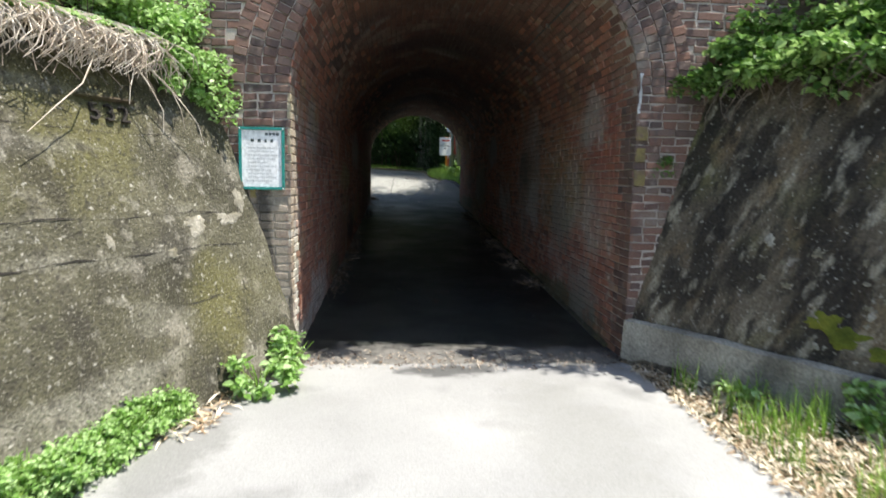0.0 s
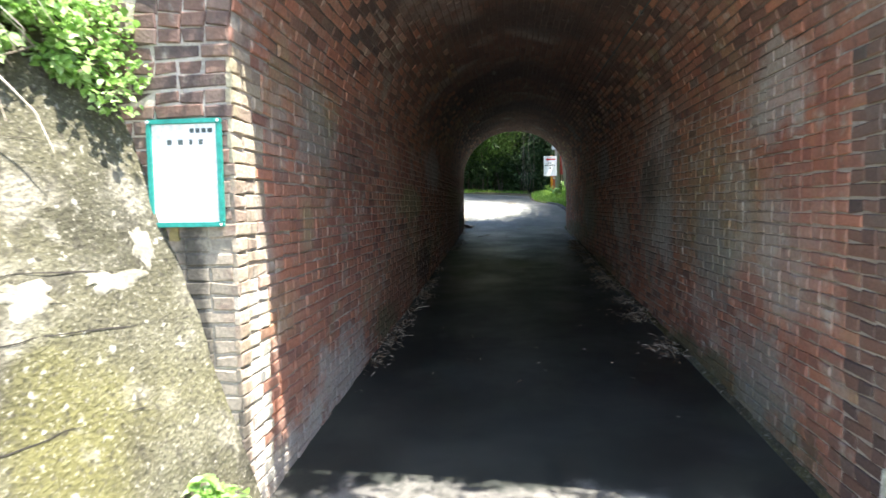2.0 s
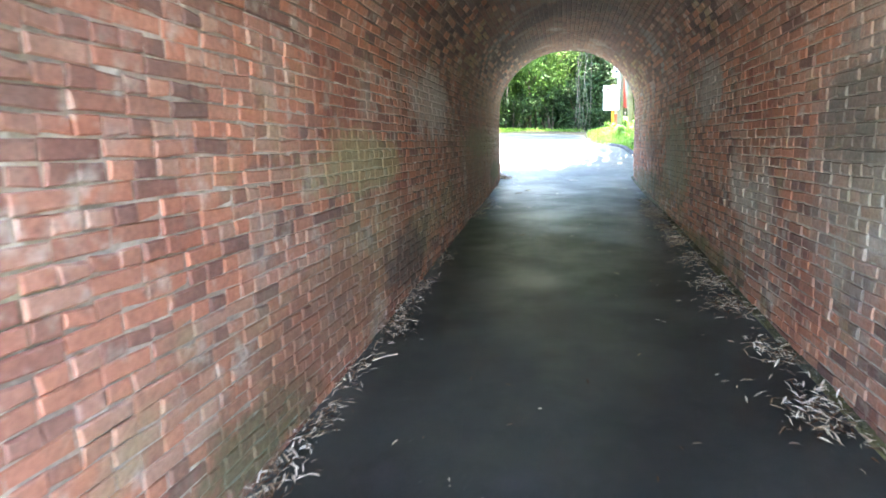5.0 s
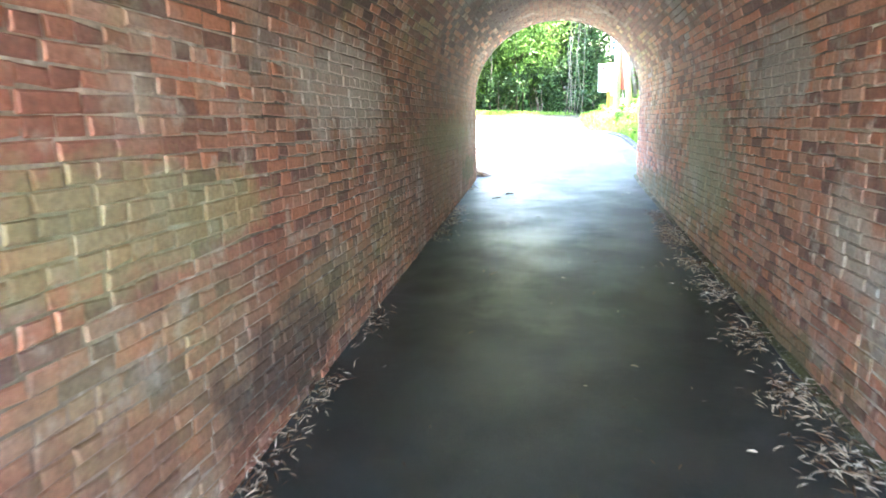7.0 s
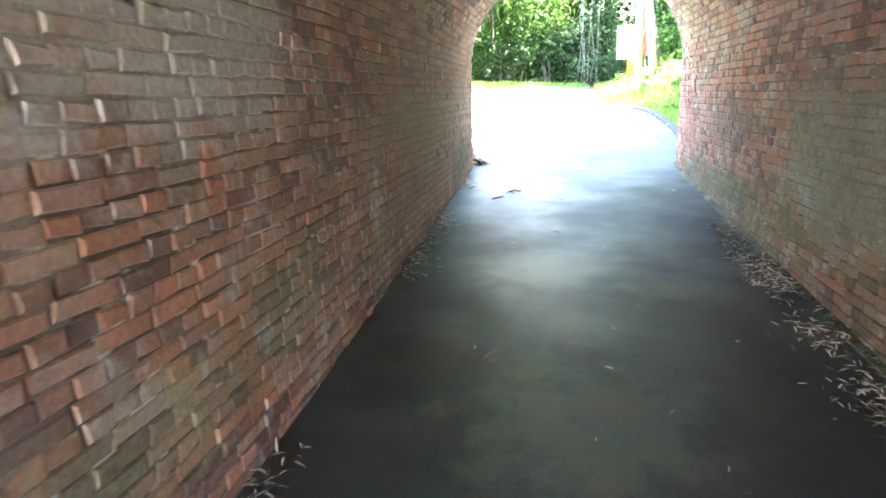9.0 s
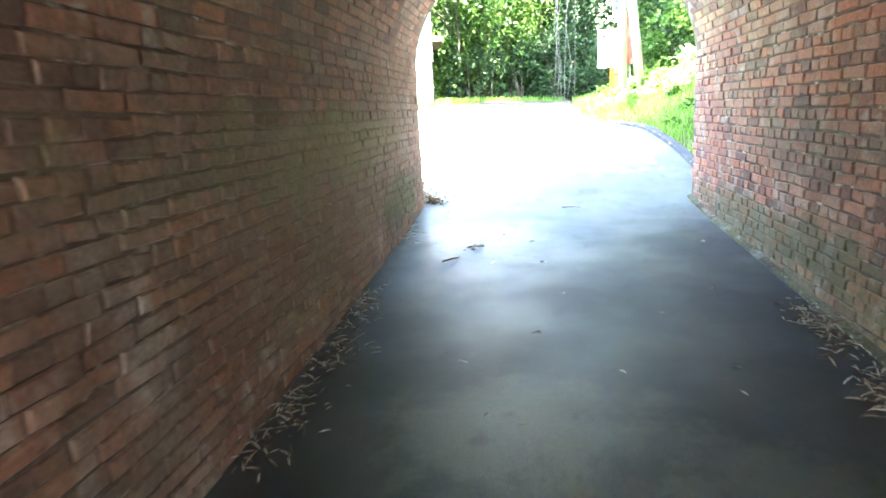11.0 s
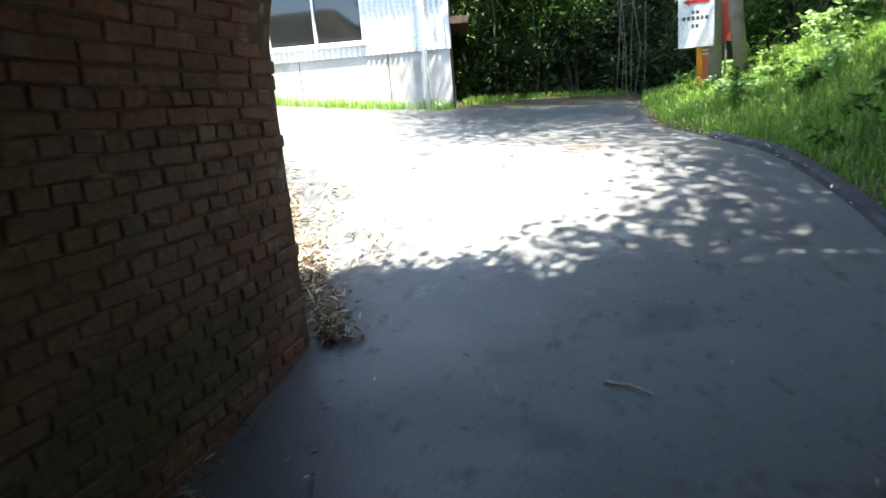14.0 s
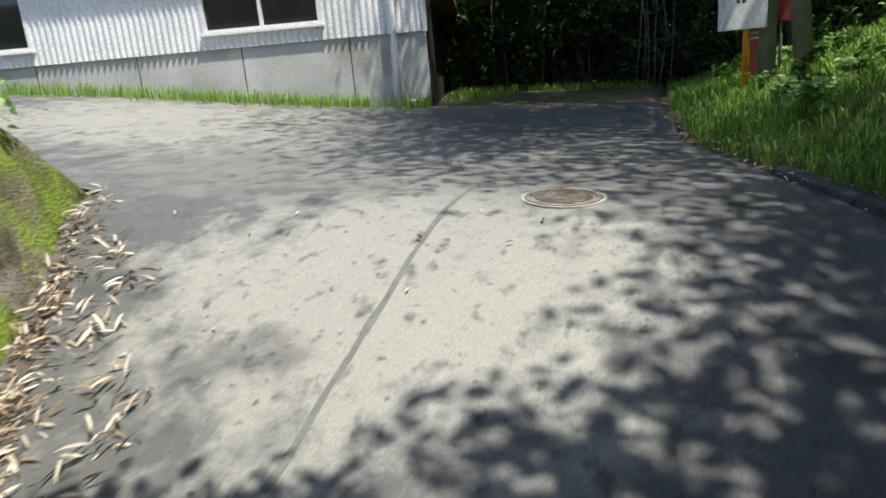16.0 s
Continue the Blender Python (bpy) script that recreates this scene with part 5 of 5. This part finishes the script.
for x, z in ((-0.178, 0.25), (0.178, 0.25), (-0.178, -0.25), (0.178, -0.25)):
    part("screw", tube([(x, -0.031, z), (x, -0.02, z)], 0.007, 8), WHITE, board)
r = random.Random(5)


def text_row(parent, z, x0, x1, tall, mat, y, w=0.018, gap=0.009):
    x = x0
    while x + w < x1:
        k = w * r.uniform(0.7, 1.1)
        part("character", box(x, y - 0.001, z - tall / 2, x + k, y, z + tall / 2), mat, parent)
        x += k + gap


text_row(board, 0.205, 0.03, 0.15, 0.022, INK, -0.0125, 0.022, 0.008)
text_row(board, 0.15, -0.09, 0.1, 0.026, INK, -0.0125, 0.026, 0.03)
for i in range(10):
    text_row(board, 0.09 - 0.031 * i, -0.13 + (0.02 if i % 3 else 0), r.uniform(0.06, 0.14), 0.011, PALE_INK, -0.0125, 0.012, 0.007)

# ---- paint marks and streaks on the portal ----
def patch(name, x0, x1, z0, z1, mat, label, category):
    n = 10
    vs, fs = [], []
    for i in range(n + 1):
        z = z0 + (z1 - z0) * i / n
        a, b = 0.02 * noise.noise((z * 9, x0, 0)), 0.02 * noise.noise((z * 9, x1, 3))
        vs += [(x0 + a, Y0 - 0.010, z), (x1 + b, Y0 - 0.010, z), (x0 + a, Y0 + 0.006, z), (x1 + b, Y0 + 0.006, z)]
    for i in range(n):
        k = 4 * i
        fs += [(k, k + 1, k + 5, k + 4), (k, k + 4, k + 6, k + 2), (k + 1, k + 3, k + 7, k + 5)]
    return tagged(mesh_object(name, vs, fs, mat), label, category)


for z0, z1 in ((1.62, 1.76), (1.83, 1.95), (2.02, 2.14)):
    patch("paint_mark", 2.11, 2.2, z0, z1, YELLOW, "faded yellow paint mark on brick", "paint mark")
patch("lime_streak", 2.115, 2.135, 2.25, 2.6, LIME, "white lime streak running down the brick arch", "stain")
patch("paint_mark", -1.24, -1.19, 1.46, 1.53, YELLOW, "small yellow paint mark below the notice board", "paint mark")

# number plate on the concrete wall: raised digits, coloured near-black as recess shade
cw = thing("cast_number", "dark cast number panel set in the concrete wall", "number panel", (left_wing(5.28, 2.04) + 0.03 * noise.noise((10.56, 4.08, 0)), 5.28, 2.04))
turn = Matrix.Rotation(math.atan2(1, 0.5), 4, "Z") @ Matrix.Rotation(radians(-17), 4, "X")
part("lintel", box(-0.24, -0.045, 0.09, 0.21, 0.03, 0.108, 0.003, turn), SOIL, cw)
for i, c in enumerate("532"):
    cu = bpy.data.curves.new("digit", "FONT")
    cu.body, cu.size, cu.extrude = c, 0.17, 0.012
    tmp = new("digit", cu)
    me = bpy.data.meshes.new_from_object(tmp)
    bpy.data.objects.remove(tmp)
    me.transform(turn @ Matrix.Translation((-0.17 + 0.115 * i, -0.018, -0.06)) @ Matrix.Rotation(radians(90), 4, "X"))
    me.materials.append(CRACK)
    new("digit", me).parent = cw

# low plinth below the stained wall
FOOTING = material("pale_footing", [(0.15, 0.14, 0.115), (0.25, 0.235, 0.195), (0.36, 0.34, 0.285)], 2.5, 0.95, 0.9, 48, grain=0.4, stain=[((0.07, 0.064, 0.05), 2.2, 0.56, 4.0, 0.7, (1, 1, 0.6)), ((0.16, 0.18, 0.06), 1.5, 0.56, 9.0, 0.5)])
verts, faces = [], []
for y in lin(Y0 + 0.008, 1.5, 24):
    zt = 0.42 + 0.02 * noise.noise((y * 3, 0, 0))
    x = 2.04 + 0.55 * (Y0 - y)
    verts += [(x + 0.02, y, -0.2), (x + 0.05 + 0.015 * noise.noise((y * 5, 2, 0)), y, zt - 0.02), (x + 0.09, y, zt), (x + 0.5, y, zt)]
for j in range(24):
    for i in range(3):
        k = 4 * j + i
        faces.append((k, k + 4, k + 5, k + 1))
tagged(mesh_object("plinth", verts, faces, FOOTING), "pale concrete footing below the stained wall", "footing", kind="structure")

# ---- things in the yard ----
cover = thing("manhole_cover", "round rusty iron manhole cover with a worn concrete ring", "manhole cover", (0.5, 25.17, height(0.5, 25.17) + 0.002))
cover.rotation_euler = (math.atan2(height(0.5, 25.5) - height(0.5, 24.9), 0.6), math.atan2(-(height(0.8, 25.17) - height(0.2, 25.17)), 0.6), 0)


def disc(r0, r1, z0, z1, n=40):
    bm = bmesh.new()
    rings = []
    for rr, z in ((r0, z0), (r0, z1), (r1, z1), (r1, z0)):
        rings.append([bm.verts.new((rr * math.cos(2 * math.pi * k / n), rr * math.sin(2 * math.pi * k / n), z)) for k in range(n)])
    for a, b in zip(rings, rings[1:] + rings[:1]):
        for k in range(n):
            bm.faces.new((a[k], a[(k + 1) % n], b[(k + 1) % n], b[k]))
    return bm


part("ring", disc(0.235, 0.255, -0.05, 0.012), POLE, cover)
part("rim", disc(0.2, 0.23, -0.05, 0.016), RUST, cover)
part("plate", disc(0.001, 0.197, -0.05, 0.01), RUST, cover)
for i in range(9):
    z = -0.16 + 0.04 * i
    h = math.sqrt(max(0.001, 0.18 ** 2 - z * z))
    part("rib", box(-h, z - 0.008, 0.011, h, z + 0.008, 0.018, 0.003), RUST, cover)

kerb = thing("kerb", "dark low asphalt kerb with leaf litter", "kerb", kind="structure")
ks = [(road_edge(y), y) for y in lin(22.2, 26.0, 24)]
for (xa, ya), (xb, yb) in zip(ks[::4], ks[4::4]):
    verts, faces = [], []
    for k in range(5):
        x, y = xa + (xb - xa) * k / 4, ya + (yb - ya) * k / 4
        z = height(x, y)
        for dx, dz in ((-0.02, -0.02), (0.0, 0.045), (0.03, 0.065), (0.1, 0.06), (0.15, 0.02)):
            verts.append((x + dx, y + (0.004 if k == 0 else -0.004 if k == 4 else 0), z + dz + 0.008 * noise.noise((y * 6, dx * 9, 0))))
    for k in range(4):
        for i in range(4):
            q = 5 * k + i
            faces.append((q, q + 5, q + 6, q + 1))
    faces += [(0, 1, 2, 3, 4), (24, 23, 22, 21, 20)]
    mesh_object("kerb_stone", verts, faces, KERB, kerb)
# seam in the yard surface
vs, fs = [], []
for i in range(41):
    k = i / 40
    x, y = -0.24 + 0.12 * k + 0.012 * noise.noise((k * 9, 0, 0)), 22.9 + 2.7 * k
    w = 0.016 + 0.009 * noise.noise((k * 14, 5, 0))
    vs += [(x - w, y, height(x, y) + 0.0085), (x + w, y, height(x, y) + 0.0085)]
    if i:
        fs.append((2 * i - 2, 2 * i - 1, 2 * i + 1, 2 * i))
tagged(mesh_object("road_seam", vs, fs, SEAM), "dark tar seam in the yard asphalt", "seam", kind="structure")

SY = 30.0
sign = thing("direction_sign", "white direction sign with a red arrow on an orange post", "sign", (2.2, SY, height(2.2, SY)))
gz = height(2.2, SY)
part("board", box(-0.27, -0.012, 2.84 - gz, 0.27, 0.012, 3.68 - gz, 0.004), WHITE, sign)
part("post", tube([(0.06, 0.05, -0.3), (0.06, 0.05, 3.7 - gz)], 0.042, 14), ORANGE, sign, "orange steel post", True)
arrow = [(-0.2, 0), (-0.1, 0.06), (-0.1, 0.025), (0.2, 0.025), (0.2, -0.025), (-0.1, -0.025), (-0.1, -0.06)]
av = [(x, y, 3.54 - gz + z) for y in (-0.018, -0.0122) for x, z in arrow]
mesh_object("arrow", av, [tuple(range(6, -1, -1)), tuple(range(7, 14))] + [(k, (k + 1) % 7, 7 + (k + 1) % 7, 7 + k) for k in range(7)], RED, sign, "red arrow")
for z, a, b, tall in ((3.38, -0.07, 0.08, 0.05), (3.29, -0.21, 0.23, 0.06), (3.17, -0.07, 0.09, 0.06), (2.92, -0.14, -0.1, 0.04)):
    text_row(sign, z - gz, a, b, tall, INK, -0.0125, 0.05, 0.02)
pole = thing("utility_pole", "grey concrete utility pole with a narrow white sign", "pole", (2.52, SY + 0.25, height(2.52, SY + 0.25) - 0.2))
part("shaft", tube([(0, 0, 0), (0, 0, 7.5)], [0.115, 0.085], 18), POLE, pole, smooth=True)
part("plate", box(-0.24, -0.15, 1.95, -0.06, -0.135, 2.95, 0.003), WHITE, pole, "narrow white sign with a column of characters")
for i in range(5):
    part("character", box(-0.2, -0.153, 2.1 + 0.16 * i, -0.1, -0.151, 2.2 + 0.16 * i), INK, pole)
for z in (2.1, 2.8):
    part("band", disc(0.112, 0.12, z, z + 0.03, 18), RUST, pole)
lampm = thing("street_lamp", "small white lamp on an arm of the utility pole", "lamp", (2.3, SY - 0.05, 5.05))
part("head", box(-0.38, -0.09, -0.05, 0.0, 0.09, 0.07, 0.04, Matrix.Rotation(radians(30), 4, "Y")), WHITE, lampm)
part("arm", tube([(0.0, 0.0, 0.0), (0.15, 0.2, -0.05)], 0.02, 8), POLE, lampm)
stay = thing("leaning_pole", "weathered grey wooden pole leaning against the utility pole", "pole", (2.92, SY, height(2.92, SY) - 0.2))
part("shaft", tube([(0, 0, 0), (-0.55, 0.1, 5.5)], [0.11, 0.09], 16), WOOD, stay, smooth=True)
pan = thing("vermilion_panel", "vermilion painted panel standing behind the sign", "panel", (2.38, SY + 0.2, height(2.38, SY + 0.2)))
part("panel", box(-0.11, 0.0, -0.1, 0.1, 0.03, 1.0, 0.004), VERMILION, pan)
for z in (0.55, 0.61):
    part("label", box(-0.06, -0.004, z, 0.06, -0.001, z + 0.035), WHITE, pan)
pan2 = thing("red_panel", "dull dark red panel fixed between the poles", "panel", (2.72, SY + 0.42, height(2.72, SY + 0.42)))
part("panel", box(-0.12, 0.0, 0.65, 0.14, 0.03, 1.75, 0.004), DARK_RED, pan2)
part("leg", tube([(0, 0.04, -0.1), (0, 0.04, 0.7)], 0.02, 8), RUST, pan2)
for i in range(6):
    x = 1.05 + 0.1 * i + random.uniform(-0.03, 0.03)
    v = thing("vine", "thin pale vine hanging at the woodland edge", "vine", (x, 33.2, height(x, 33.2)))
    part("stem", tube([(random.uniform(-0.1, 0.1), 0, -0.05), (random.uniform(-0.1, 0.1), 0, 1.0), (random.uniform(-0.1, 0.1), 0.1, 2.2), (0.1, 0.3, 3.4)], 0.008, 5), BARK, v)
post = thing("drain_stub", "short dark pipe stub at the shed corner", "pipe", SHED @ Vector((-0.3, -0.14, 2.12)))
part("pipe", tube([(0, 0, -0.15), (0, 0, 0.1), (0.02, -0.05, 0.2)], [0.07, 0.07, 0.06], 12), BLOCK, post)

# single leaves and twigs on the tunnel floor
for i, (x, y) in enumerate(((-0.7, 21.74), (-0.62, 21.42), (-0.51, 21.05), (-0.41, 20.71), (-0.48, 20.88), (-0.53, 21.22), (-0.41, 20.33), (-0.17, 20.08), (-0.14, 20.12), (-0.22, 19.95), (-0.12, 19.83), (-0.19, 20.02), (0.38, 20.17), (0.45, 19.57), (1.76, 20.03), (-0.84, 21.04), (-0.3, 19.74))):
    litter([(x, y, height(x, y) - 0.03), (x + 0.02, y + 0.03, height(x, y) - 0.03)][: 1 + i % 2], 0.085, "single dead leaf lying on the tunnel floor", 1000 + i, PALE_STRAW if i % 3 else STRAW, aspect=0.3, name="dead_leaf")
for i, (x, y, a, L) in enumerate(((-0.33, 19.68, 0.9, 0.2), (0.78, 21.45, -0.5, 0.22), (-0.15, 20.05, 0.2, 0.16), (-0.7, 11.3, 0.8, 0.2), (0.0, 15.6, 1.1, 0.14))):
    tw = thing("twig", "short broken twig lying on the tunnel floor", "twig", (x, y, height(x, y) + 0.016))
    part("stick", tube([(-L / 2 * math.cos(a), -L / 2 * math.sin(a), 0), (0.01, 0.01, 0.006), (L / 2 * math.cos(a), L / 2 * math.sin(a), 0)], [0.007, 0.006, 0.004], 6), BARK if i % 2 == 0 else ROOT, tw)

# concrete fillet along the foot of the right-hand wall, and a cable under the vault
verts, faces = [], []
for i, y in enumerate(lin(Y0 + 0.4, Y1 - 0.02, 70)):
    z = height(XR, y)
    w = 0.05 + 0.015 * noise.noise((y * 3, 0, 0))
    verts += [(XR - w, y, z - 0.01), (XR - w * 0.8, y, z + 0.022), (XR + 0.006, y, z + 0.04)]
    if i:
        k = 3 * i
        faces += [(k - 3, k, k + 1, k - 2), (k - 2, k + 1, k + 2, k - 1)]
tagged(mesh_object("fillet", verts, faces, CONCRETE), "narrow concrete fillet along the wall foot", "edging", kind="structure")
ca = math.pi - 0.78
cx, cz = arch(ca, RX - 0.02, RISE - 0.02)
cable = thing("cable", "thin black cable running under the brick vault", "cable", (cx, Y0 + 0.1, cz))
part("cable", tube([(0.0, k * 0.5, 0.008 * math.sin(k * 2.0)) for k in range(13)], 0.008, 6), INK, cable)
for k in range(0, 13, 3):
    part("clip", box(-0.015, k * 0.5 - 0.012, -0.015, 0.03, k * 0.5 + 0.012, 0.03), RUST, cable)
